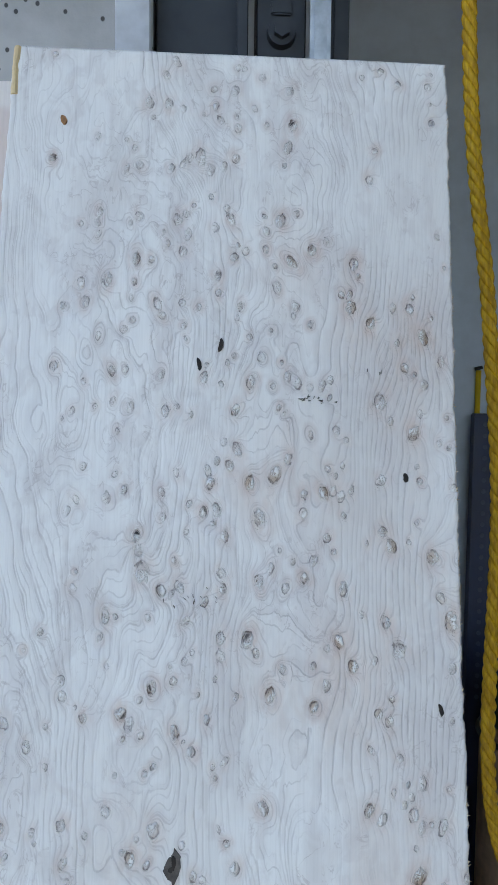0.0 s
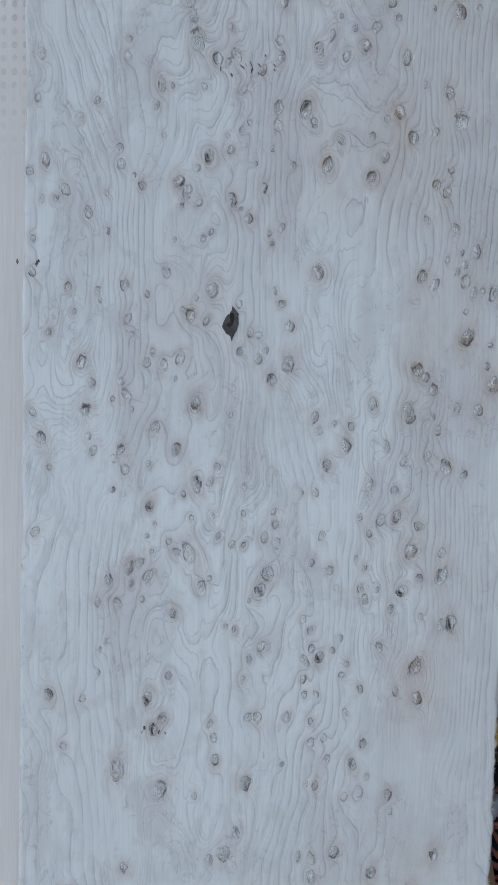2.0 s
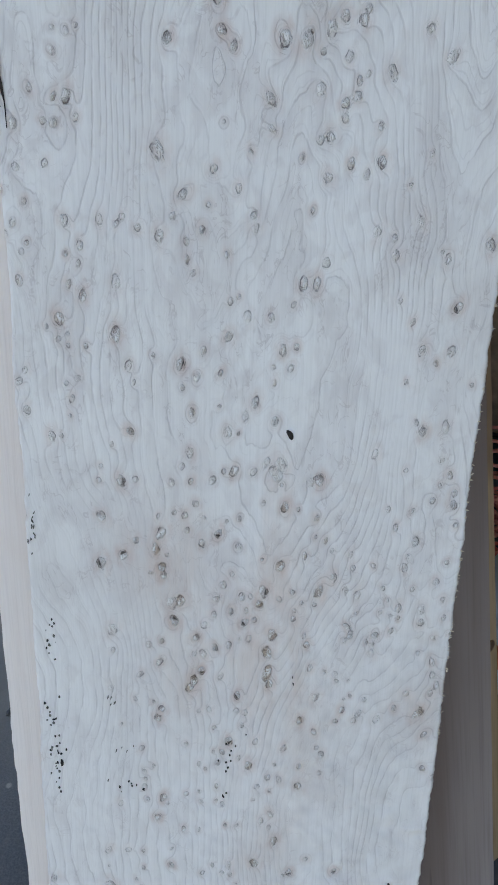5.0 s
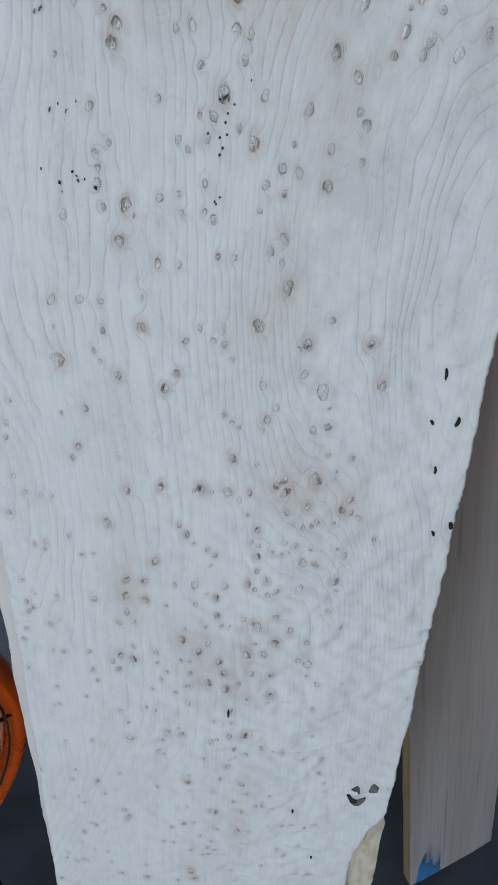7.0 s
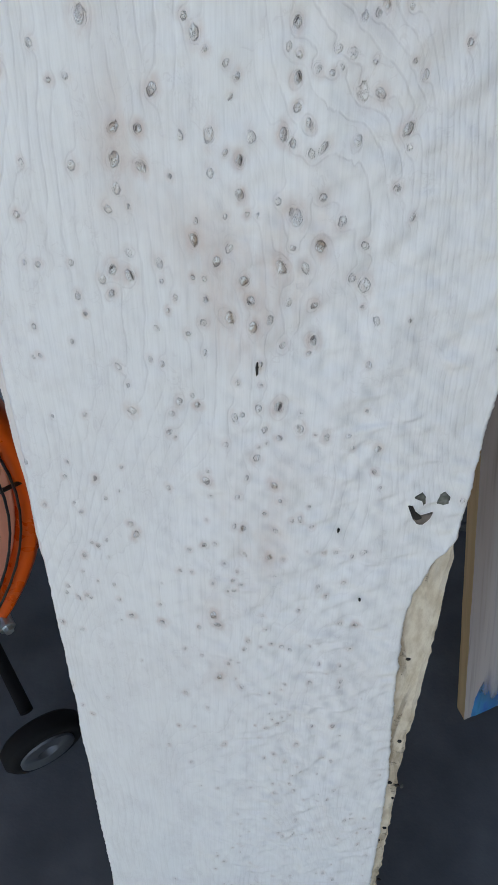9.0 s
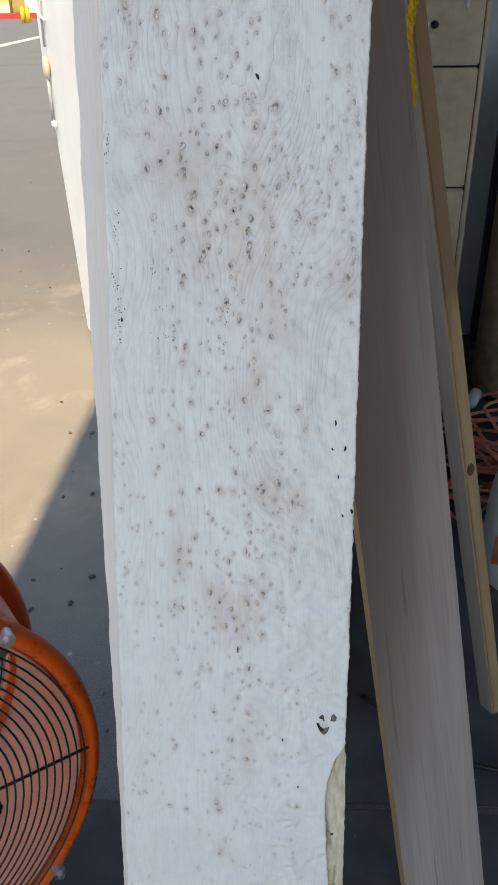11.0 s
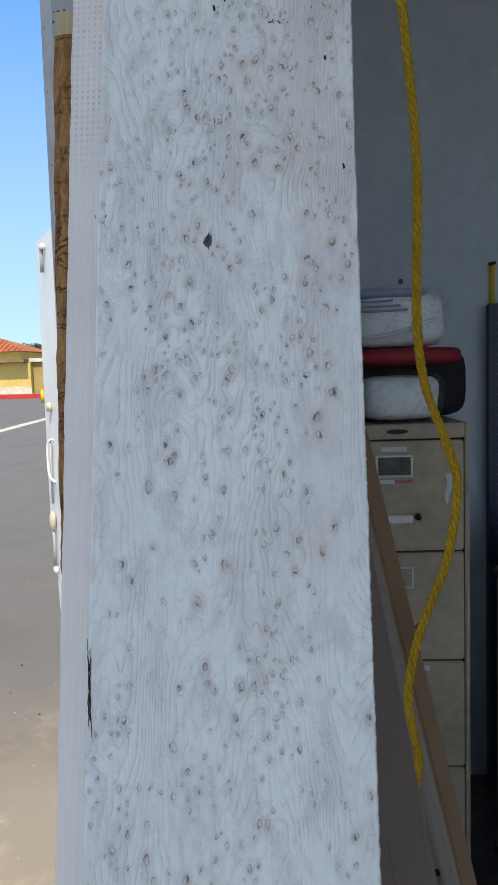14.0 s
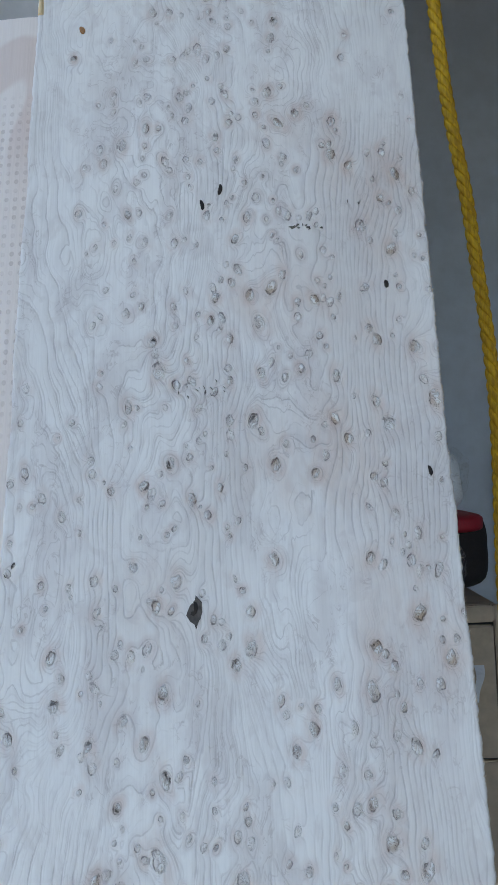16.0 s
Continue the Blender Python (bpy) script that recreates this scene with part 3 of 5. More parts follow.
def plank(left, right, v0, v1, y0, y1, step=0.006, rough_left=0.0006, rough_right=0.0012, wave=0.0006, across=14, seed=0, tilt=0.0):
    """A board in its own frame: x across, y into the board, z along; edges follow tables of (z, x) and are slightly ragged."""
    bm = bmesh.new()
    n = max(2, int((v1 - v0) / step))
    rows = []
    for i in range(n + 1):
        v = v0 + (v1 - v0) * i / n
        a = edge_at(v, left) + rough_left * noise.noise((v * 160, seed, 1)) + 2 * rough_left * noise.noise((v * 22, seed, 4))
        b = edge_at(v, right) + rough_right * noise.noise((v * 210, seed, 2)) + 1.6 * rough_right * noise.noise((v * 26, seed, 5))
        front = []
        for k in range(across + 1):
            u = a + (b - a) * k / across
            y = y0 + wave * noise.noise((u * 22, v * 16, seed + 3.3))
            if k in (0, across):
                y += 0.0012
            front.append(bm.verts.new((u, y, v - tilt * (k / across) * max(0.0, 1 - (v1 - v) / 0.05))))
        rows.append((front, bm.verts.new((a + 0.001, y1, v)), bm.verts.new((b - 0.001, y1, v - tilt * max(0.0, 1 - (v1 - v) / 0.05)))))
    for (f0, a0, b0), (f1, a1, b1) in zip(rows, rows[1:]):
        for k in range(across):
            bm.faces.new((f0[k], f0[k + 1], f1[k + 1], f1[k]))
        bm.faces.new((f0[0], f1[0], a1, a0)).material_index = 1
        bm.faces.new((f0[-1], b0, b1, f1[-1])).material_index = 1
        bm.faces.new((a0, a1, b1, b0)).material_index = 1
    for f, a, b in (rows[0], rows[-1]):
        bm.faces.new((*f, b, a)).material_index = 1
    return bm


# black knots: millimetres across and along, width, height, lean, fullness
BLACK_KNOTS = (
    (97.0, 972.8, 4.6, 8.6, -0.2, 0.52), (87.2, 963.2, 4.2, 8.0, 0.2, 0.60), (182, 911, 4.0, 5.5, 0.1, 0.75), (194, 810, 3.6, 6.5, 0.15, 0.6),
    (111, 227.5, 5.2, 6.5, 0.5, 0.55), (182, -56, 3.6, 7.4, 0.1, 0.4), (191, -79, 4.2, 6.4, -0.2, 0.5), (199, -139, 4.6, 6, 0.2, 0.6),
    (191, -143, 3, 3.6, 0.4, 0.6), (186, -106, 2.6, 4.6, 0.0, 0.5), (180, -80, 2.8, 3.6, 0.6, 0.6), (95, -281, 1.8, 9, 0.0, 0.9),
    (-6, 34, 3.2, 5.4, 0.0, 0.5), (155.5, -435, 2.4, 3, 0.3, 0.7), (139, -381, 2.4, 3, 0.0, 0.7))
# the bold eyes of the birdseye figure, zone by zone from the top: millimetres across and along, and the look (1 dark, 2 amber, 3 wide and pale)
BOLD_EYES = {
    "top": ((15, 1067, 1), (132, 1087, 1), (57, 1015, 1), (96, 1007, 1), (131, 1015, 2), (161, 1014, 1), (159, 992, 2), (168, 984, 2), (193, 978, 2), (184, 963, 2), (105, 942, 1), (112, 955, 1), (187, 932, 2), (141, 1021, 1), (44, 1004, 3), (61, 1099, 3), (87, 1069, 3), (187, 992, 1), (172, 946, 3), (126, 1036, 1)),
    "upper": ((94, 908, 1), (112, 908, 2), (123, 912, 2), (145, 904, 2), (178, 912, 2), (184, 912, 1), (61, 884, 1), (91, 895, 1), (116, 892, 3), (64, 868, 3), (73, 860, 1), (116, 864, 1), (136, 866, 1), (175, 880, 2), (194, 875, 2), (49, 849, 1), (70, 819, 1), (111, 839, 1), (172, 847, 1), (201, 847, 2), (177, 835, 3), (151, 839, 2), (157, 828, 2), (121, 816, 2), (140, 811, 2), (168, 808, 2), (57, 808, 1), (80, 801, 1), (118, 771, 1), (163, 770, 2), (72, 762, 3), (63, 751, 2)),
    "shoulder": ((15, 730, 1), (106, 731, 3), (99, 724, 1), (66, 713, 1), (17, 709, 1), (-3, 696, 1), (33, 692, 1), (46, 667, 1), (67, 677, 1), (64, 646, 3), (37, 639, 1), (96, 631, 1), (99, 638, 3), (132, 696, 1), (124, 687, 1), (159, 711, 3), (162, 729, 2), (183, 744, 2), (195, 724, 2), (176, 687, 1), (155, 665, 1), (162, 650, 2), (176, 639, 1), (158, 632, 1), (123, 601, 1), (181, 618, 1), (166, 598, 2), (167, 583, 2), (46, 580, 1), (1, 579, 1), (53, 570, 1), (49, 565, 1), (57, 619, 1)),
    "chest": ((77, 552, 1), (91, 542, 3), (139, 552, 1), (82, 508, 3), (36, 499, 1), (11, 485, 1), (19, 473, 1), (145, 478, 1), (167, 493, 2), (177, 511, 1), (71, 457, 1), (92, 484, 3), (149, 502, 1), (155, 539, 1), (52, 537, 3), (33, 545, 3), (132, 511, 1), (68, 485, 1)),
    "waist": ((78, 396, 1), (103, 394, 1), (112, 394, 1), (145, 349, 1), (7, 280, 1), (32, 274, 1), (195, 316, 1), (174, 231, 1), (86, 209, 1), (56, 393, 1), (61, 261, 1), (76, 408, 1), (52, 351, 3), (108, 213, 3), (196, 370, 1), (15, 371, 1), (184, 289, 1)),
    "belly": ((79, 176, 1), (51, 176, 1), (48, 167, 2), (51, 157, 2), (57, 126, 1), (78, 110, 1), (67, 90, 2), (50, 71, 1), (93, 126, 1), (100, 137, 2), (107, 119, 2), (106, 98, 2), (107, 89, 2), (125, 113, 1), (111, 191, 2), (127, 205, 1), (32, 203, 1), (106, 208, 3), (22, 184, 1), (60, 138, 2)),
    "hip": ((21, 159, 1), (32, 163, 1), (52, 152, 1), (56, 137, 3), (25, 120, 3), (49, 101, 1), (68, 116, 1), (71, 96, 1), (65, 85, 2), (48, 65, 1), (90, 81, 1), (86, 51, 1), (102, 144, 1), (105, 108, 2), (105, 94, 2), (130, 145, 2), (110, 159, 2), (124, 65, 2), (97, 35, 2), (125, 21, 2), (50, 11, 1), (188, 70, 2)),
    "knee": ((47, -3, 1), (113, -19, 2), (102, -36, 2), (54, -39, 1), (-15, -52, 3), (43, -62, 1), (63, -67, 1), (23, -100, 1), (123, -44, 1), (149, -43, 1), (156, -62, 1), (131, -66, 3), (93, -102, 1), (79, -120, 1), (132, -112, 2), (107, -161, 1), (41, -180, 2), (103, -180, 1), (69, -222, 2), (78, -231, 1), (83, -257, 2), (93, -260, 2), (117, -113, 2), (18, -56, 3), (60, -120, 1)),
    "shin": ((44, -123, 1), (91, -122, 3), (114, -117, 1), (118, -121, 1), (146, -131, 2), (33, -144, 3), (56, -166, 1), (50, -180, 1), (40, -192, 2), (50, -194, 1), (76, -181, 3), (87, -190, 1), (87, -203, 1), (106, -144, 1), (130, -165, 3), (147, -177, 1), (109, -211, 3), (119, -223, 2), (104, -232, 2), (138, -239, 3), (35, -237, 1), (42, -239, 1), (89, -239, 2), (92, -248, 1), (119, -266, 1)),
    "foot": ((54, -321, 1), (68, -304, 1), (105, -302, 1), (116, -314, 1), (96, -334, 1), (71, -350, 1), (105, -350, 2), (32, -393, 1), (90, -382, 2), (69, -397, 1), (104, -404, 2), (73, -457, 2), (75, -465, 1), (76, -518, 2), (24, -463, 1), (42, -467, 1), (156, -459, 1), (37, -309, 3)),
}


def value_noise(u, v, seed):
    """Smooth noise from -1 to 1 over arrays."""
    iu, iv = np.floor(u).astype(np.int64), np.floor(v).astype(np.int64)
    fu, fv = u - iu, v - iv
    fu, fv = fu * fu * fu * (fu * (fu * 6 - 15) + 10), fv * fv * fv * (fv * (fv * 6 - 15) + 10)

    def at(a, b):
        h = (a * 374761393 + b * 668265263 + seed * 974711) & 0x7FFFFFFF
        h = ((h ^ (h >> 13)) * 1274126177) & 0x7FFFFFFF
        h = ((h ^ (h >> 16)) * 846531793) & 0x7FFFFFFF
        return ((h ^ (h >> 15)) & 0xFFFF) / 32767.5 - 1.0

    low = at(iu, iv) * (1 - fu) + at(iu + 1, iv) * fu
    high = at(iu, iv + 1) * (1 - fu) + at(iu + 1, iv + 1) * fu
    return low * (1 - fv) + high * fv


def layered(u, v, seed, octaves=3, gain=0.5):
    return sum(gain ** k * value_noise(u * 2 ** k + 17.3 * k, v * 2 ** k + 5.1 * k, seed + k) for k in range(octaves))


def scatter_eyes():
    """All eyes: the bold ones where they are, and faint ones crowding along the middle and in drifts."""
    g = random.Random(31)
    eyes = []
    taken = [(k[0], k[1]) for k in BLACK_KNOTS] + [(80, 748), (180, -362)]
    for zone in BOLD_EYES.values():
        for u, v, look_ in zone:
            if any(math.hypot(u - p, v - q) < 8 for p, q in taken):
                continue
            small = 0.62 + 0.38 * min(1.0, max(0.0, (v + 600) / 1000))
            w = {1: g.uniform(1.6, 2.3), 2: g.uniform(1.8, 2.5), 3: g.uniform(2.3, 3.0)}[look_] * small
            bold = {1: g.uniform(0.72, 1.0), 2: g.uniform(0.55, 0.85), 3: g.uniform(0.35, 0.6)}[look_]
            eyes.append((u, v, w, w * g.uniform(1.2, 1.75), g.gauss(0, 0.22), bold, {1: g.uniform(0, 0.25), 2: g.uniform(0.6, 1.0), 3: 0.12}[look_], g.random()))
    for i in range(12000):
        u, v = g.uniform(-26, 208), g.uniform(-990, 1125)
        drift = float(layered(np.array(u / 45), np.array(v / 130), 40, 2))
        middle = math.exp(-((u - 108) / 62) ** 2)
        if g.random() > 0.16 + 0.50 * middle + 0.60 * drift:
            continue
        if v < -250 and g.random() < 0.35:
            continue
        if any(abs(u - e[0]) < 9 and abs(v - e[1]) < 13 and math.hypot(u - e[0], (v - e[1]) / 1.5) < (e[2] + 1.9) for e in eyes):
            continue
        small = 0.62 + 0.38 * min(1.0, max(0.0, (v + 600) / 1000))
        w = g.uniform(0.9, 1.9) * small
        eyes.append((u, v, w, w * g.uniform(1.15, 1.8), g.gauss(0, 0.25), g.uniform(0.05, 0.62), g.uniform(0, 0.12), g.random()))
        if len(eyes) > 1500:
            break
    return eyes


def added_curve(u, v):
    """How far the face falls back from flat, in metres: a curve added to vary its light across, most towards its foot.
    """
    return (0.0005 + 0.0035 * np.clip((400 - v) / 900, 0, 1)) * ((u - 92) / 110) ** 2


FACE = {}


def face_y(u, v):
    """The depth of the board's face at a place on it, in metres."""
    i = min(max(int(np.searchsorted(FACE["v"], v)), 0), len(FACE["v"]) - 1)
    f = (u - FACE["a"][i]) / (FACE["b"][i] - FACE["a"][i])
    row = FACE["y"][i]
    return float(row[min(max(int(round(f * (len(row) - 1))), 1), len(row) - 2)])


def figured_plank(left, right, v0, v1, y1, tilt, across=236, step=0.0012):
    """The birdseye board: its face is a fine grid with the washboard relief of the planed figure, and it carries the growth layers and the eyes."""
    n = int((v1 - v0) / step)
    vv = np.linspace(v0, v1, n + 1)
    a = np.array([edge_at(v, left) + 0.0006 * noise.noise((v * 160, 0, 1)) + 0.0012 * noise.noise((v * 22, 0, 4)) for v in vv])
    b = np.array([edge_at(v, right) + 0.0007 * noise.noise((v * 370, 0, 2)) + 0.0008 * noise.noise((v * 117, 0, 8)) + 0.0008 * noise.noise((v * 26, 0, 5)) for v in vv])
    f = np.linspace(0, 1, across + 1)
    U = a[:, None] + (b - a)[:, None] * f[None, :]
    V = np.repeat(vv[:, None], across + 1, 1)
    u, v = U * 1000, V * 1000
    eyes = scatter_eyes()
    # growth layers: a slow field, drawn out along the board, that swells at every eye
    ease = np.clip((v + 500) / 900, 0.45, 1.0)
    growth = 6.5 * layered(u / 62, v / 260, 3, 2, 0.45) + 0.15 * u * (0.8 + 0.35 * value_noise(u / 70, v / 300, 9))
    growth += 0.75 * ease * layered(u / 15, v / 36, 12, 2, 0.5)
    reach = np.full(u.shape, 9.0)
    way_u, way_v, bold, amber, lot, scale = (np.zeros(u.shape) for _ in range(6))
    scale += 1.0
    warmth, dent = np.zeros(u.shape), np.zeros(u.shape)
    for eu, ev, w, h, lean, eb, ea, el in eyes:
        far = max(42.0, 4 * h) if ea > 0.5 else 5 * h
        i0, i1 = np.searchsorted(vv, ((ev - far) / 1000, (ev + far) / 1000))
        span_u = (b[min(i0, n)] - a[min(i0, n)]) * 1000
        k0 = max(0, int((eu - far * 0.75 - a[min(i0, n)] * 1000) / span_u * across) - 3)
        k1 = min(across + 1, int((eu + far * 0.75 - a[min(i0, n)] * 1000) / span_u * across) + 4)
        if i1 <= i0 or k1 <= k0:
            continue
        box_ = (slice(i0, i1), slice(k0, k1))
        du, dv = u[box_] - eu, v[box_] - ev
        c, s_ = math.cos(lean), math.sin(lean)
        x, z = (du * c + dv * s_) / w, (dv * c - du * s_) / h
        r = np.sqrt(x * x + z * z)
        growth[box_] += (0.7 + 1.0 * eb) * (1 if el > 0.25 else -1) * np.exp(-(r / 1.9) ** 2)
        dent[box_] += (0.16 + 0.22 * eb) * np.exp(-(r / 1.2) ** 2)
        if ea > 0.5:
            warmth[box_] += 0.75 * ea * np.exp(-(du / 15) ** 2 - (dv / 24) ** 2)
        nearer = r < reach[box_]
        for field, value in ((reach, r), (way_u, du), (way_v, dv / (h / w)), (bold, eb), (amber, ea), (lot, el), (scale, w)):
            part_ = field[box_]
            part_[nearer] = value[nearer] if isinstance(value, np.ndarray) else value
    gu = np.gradient(growth, axis=1) / np.gradient(u, axis=1)
    gv = np.gradient(growth, axis=0) / np.gradient(v, axis=0)
    slope = np.sqrt(gu * gu + gv * gv)
    # planer washboard: lumps that grow towards the foot and the sawn edge
    low = np.clip((330 - v) / 600, 0.05, 1.0) * (0.30 + 0.70 * np.clip((u - 30) / 110, 0, 1))
    bend = 7 * value_noise(u / 31, v / 23, 60)
    lumps = value_noise((0.94 * u + 0.34 * v + bend) / 11, (0.94 * v - 0.34 * u + bend) / 6.5, 61) + 0.9 * value_noise((0.77 * u - 0.64 * v + bend) / 10, (0.77 * v + 0.64 * u) / 8, 62)
    lumps += 0.45 * value_noise((0.5 * u + 0.87 * v) / 5.5, (0.5 * v - 0.87 * u + bend) / 6.5, 63) + 0.8 * value_noise((u + v) / 37, (v - u) / 29, 64)
    Y = added_curve(u, v) - 0.0010 * low * lumps + 0.0005 * dent - 0.0004 * layered(u / 60, v / 90, 70, 2)
    Y[:, 0] += 0.0010
    Y[:, -1] += 0.0010
    FACE.update(v=vv, a=a, b=b, y=Y)
    drop = tilt * np.clip(1 - (v1 - vv) / 0.05, 0, None)[:, None] * f[None, :]
    co = np.stack([U, Y, V - drop], -1).reshape(-1, 3)
    count = len(co)
    back = np.concatenate([np.stack([a + 0.001, np.full(n + 1, y1), vv], -1), np.stack([b - 0.001, np.full(n + 1, y1), vv - drop[:, -1]], -1)])
    co = np.concatenate([co, back])
    ids = np.arange(count).reshape(n + 1, across + 1)
    bl, br = count + np.arange(n + 1), count + n + 1 + np.arange(n + 1)

    def strip(p, q):
        return np.stack([p[:-1], q[:-1], q[1:], p[1:]], -1)

    face = np.stack([ids[:-1, :-1], ids[:-1, 1:], ids[1:, 1:], ids[1:, :-1]], -1).reshape(-1, 4)
    sides = np.concatenate([strip(bl, ids[:, 0]), strip(ids[:, -1], br), strip(br, bl)])
    quads = np.concatenate([face, sides])
    caps = [[*ids[0][::-1], bl[0], br[0]], [*ids[-1], br[-1], bl[-1]]]
    loops = np.concatenate([quads.ravel(), *[np.array(c) for c in caps]])
    starts = np.concatenate([np.arange(len(quads)) * 4, [len(quads) * 4, len(quads) * 4 + len(caps[0])]])
    mesh = bpy.data.meshes.new("board_body")
    mesh.vertices.add(len(co))
    mesh.vertices.foreach_set("co", co.ravel())
    mesh.loops.add(len(loops))
    mesh.loops.foreach_set("vertex_index", loops.astype(np.int32))
    mesh.polygons.add(len(starts))
    mesh.polygons.foreach_set("loop_start", starts.astype(np.int32))
    kinds = np.ones(len(starts), np.int32)
    kinds[:len(face)] = 0
    mesh.update(calc_edges=True)
    mesh.polygons.foreach_set("material_index", kinds)
    mesh.polygons.foreach_set("use_smooth", kinds == 0)

    def carry(title, value):
        mesh.attributes.new(title, "FLOAT", "POINT").data.foreach_set("value", np.concatenate([value.ravel(), np.zeros(2 * (n + 1))]).astype(np.float32))

    def carry3(title, x, y, z):
        flat = np.concatenate([np.stack([x, y, z], -1).reshape(-1, 3), np.zeros((2 * (n + 1), 3))])
        mesh.attributes.new(title, "FLOAT_VECTOR", "POINT").data.foreach_set("vector", flat.ravel().astype(np.float32))

    for title, value in (("growth", growth), ("slope", slope), ("eye_reach", reach), ("eye_scale", scale), ("warmth", np.clip(warmth, 0, 1))):
        carry(title, value)
    carry3("eye_way", way_u, way_v, way_u * 0)
    carry3("eye_mood", bold, amber, lot)
    return mesh


slab = empty("birdseye_board", LEAN)
tagged(slab, "pale birdseye maple board leaning upright against a concrete wall end", "wooden board")
LEFT = [(-1.0, -0.030), (-0.74, -0.027), (-0.46, -0.024), (-0.17, -0.021), (0.12, -0.0155), (0.43, -0.0135), (0.72, -0.0115), (1.03, -0.009), (1.13, -0.007)]
RIGHT = [(-1.0, 0.209), (-0.74, 0.2025), (-0.632, 0.197), (-0.568, 0.191), (-0.512, 0.187), (-0.463, 0.184), (-0.43, 0.186), (-0.404, 0.192), (-0.388, 0.2025), (-0.18, 0.202), (0.2, 0.200), (0.5, 0.2025), (0.83, 0.205), (1.0, 0.208), (1.13, 0.210)]
body = new("board_body", figured_plank(LEFT, RIGHT, -0.999, 1.128, 0.0225, 0.006))
for mat in (M_SLAB, M_CUT):
    body.data.materials.append(mat)
body.parent = slab
wane_l = [(v, x - 0.004) for v, x in RIGHT]
wane_r = [(-1.0, 0.214), (-0.73, 0.209), (-0.658, 0.206), (-0.581, 0.2045), (-0.461, 0.205), (-0.40, 0.203), (-0.385, 0.200), (0, 0.200)]
part("wane", plank(wane_l, wane_r, -0.998, -0.392, 0.0072, 0.0215, rough_right=0.002, wave=0.0012, across=6, seed=5), [M_WANE, M_WANE], slab, "debarked cream waney edge")


rng = random.Random(9)
for i in range(14):
    v = rng.uniform(-0.97, -0.43)
    u = (edge_at(v, RIGHT) + edge_at(v, wane_r)) / 2 + rng.uniform(-0.004, 0.006)
    bm = bmesh.new()
    s_ = rng.uniform(0.0008, 0.0020)
    bmesh.ops.create_icosphere(bm, subdivisions=1, radius=1.0, matrix=Matrix.Translation((u, 0.0067, v)) @ Matrix.Diagonal((s_ * rng.uniform(0.8, 2.2), 0.0012, s_, 1)))
    part("wane_pit", bm, M_KNOT, slab)


def patch(name, outline, material, lift=0.0011, label="", jag=0.42):
    """A thin dark inlay with a ragged outline of (across, along) in millimetres."""
    bm = bmesh.new()
    n = len(outline)
    fine = []
    for k in range(n):
        (a0, b0), (a1, b1) = outline[k], outline[(k + 1) % n]
        for f in (0.0, 0.34, 0.67):
            u, v = a0 + (a1 - a0) * f, b0 + (b1 - b0) * f
            j = jag * noise.noise((u * 1.9, v * 1.9, 3.0))
            fine.append(((u + j) / 1000, (v - j) / 1000))
    cu, cv = sum(p[0] for p in fine) / len(fine), sum(p[1] for p in fine) / len(fine)
    rim = [bm.verts.new((u, face_y(u, v) + 0.0006, v)) for u, v in fine]
    top = [bm.verts.new((cu + (u - cu) * 0.94, face_y(cu, cv) - lift * 0.8 + (face_y(u, v) - face_y(cu, cv)) * 0.5, cv + (v - cv) * 0.94)) for u, v in fine]
    for k in range(len(rim)):
        q = (k + 1) % len(rim)
        bm.faces.new((rim[k], rim[q], top[q], top[k]))
    bm.faces.new(top)
    bmesh.ops.triangulate(bm, faces=[f for f in bm.faces if len(f.verts) > 4])
    return part(name, bm, material, slab, label)


M_KNOT_RIM = simple("knot_rim", (0.125, 0.108, 0.098), 0.7, grain=400, vary=0.35, bump=0.5)
M_KNOT_GREY = simple("grey_knot", (0.17, 0.17, 0.145), 0.7, grain=300, vary=0.55, bump=0.4)
M_KNOT_BROWN = simple("brown_knot", (0.15, 0.12, 0.10), 0.7, grain=260, vary=0.55, bump=0.5)
M_AMBER = simple("amber_knot", (0.42, 0.20, 0.08), 0.6, grain=400, vary=0.4, bump=0.5)


def crescent(u, v, w, h, tilt, bulge=0.35):
    """Half-moon outline about a centre; bulge 1 fills it to an oval."""
    pts = []
    for k in range(9):
        a = -1.45 + 2.9 * k / 8
        pts.append((math.cos(a) * w / 2, math.sin(a) * h / 2))
    for k in range(1, 8):
        a = 1.45 - 2.9 * k / 8
        pts.append((math.cos(a) * w / 2 * (0.62 - 1.3 * bulge), math.sin(a) * h / 2 * 0.86))
    c, s = math.cos(tilt), math.sin(tilt)
    return [(u + x * c - z * s, v + x * s + z * c) for x, z in pts]


patch("knot", [(81.1, 755.7), (83.9, 752.3), (84.0, 747.9), (83.2, 744.9), (81.7, 743.4), (81.0, 739.9), (80.3, 742.2), (78.3, 743.5), (76.5, 746.5), (77.3, 748.7), (78.7, 751.3), (80.4, 752.9)], M_KNOT_RIM, 0.0010, "ragged dark grey knot")
patch("knot_heart", [(80.1, 752.7), (81.5, 752.4), (82.2, 750.1), (81.2, 746.8), (79.7, 746.0), (78.3, 746.4), (79.0, 747.8), (80.3, 748.2), (80.8, 750.3)], M_KNOT, 0.0015)
patch("knot", [(173.0, -360.4), (174.6, -359.5), (176.8, -364.4), (179.8, -367.2), (182.9, -366.7), (185.9, -365.4), (185.1, -369.2), (181.8, -373.9), (178.9, -373.6), (175.9, -369.5)], M_KNOT_BROWN, 0.0011, "curved dark hollow")
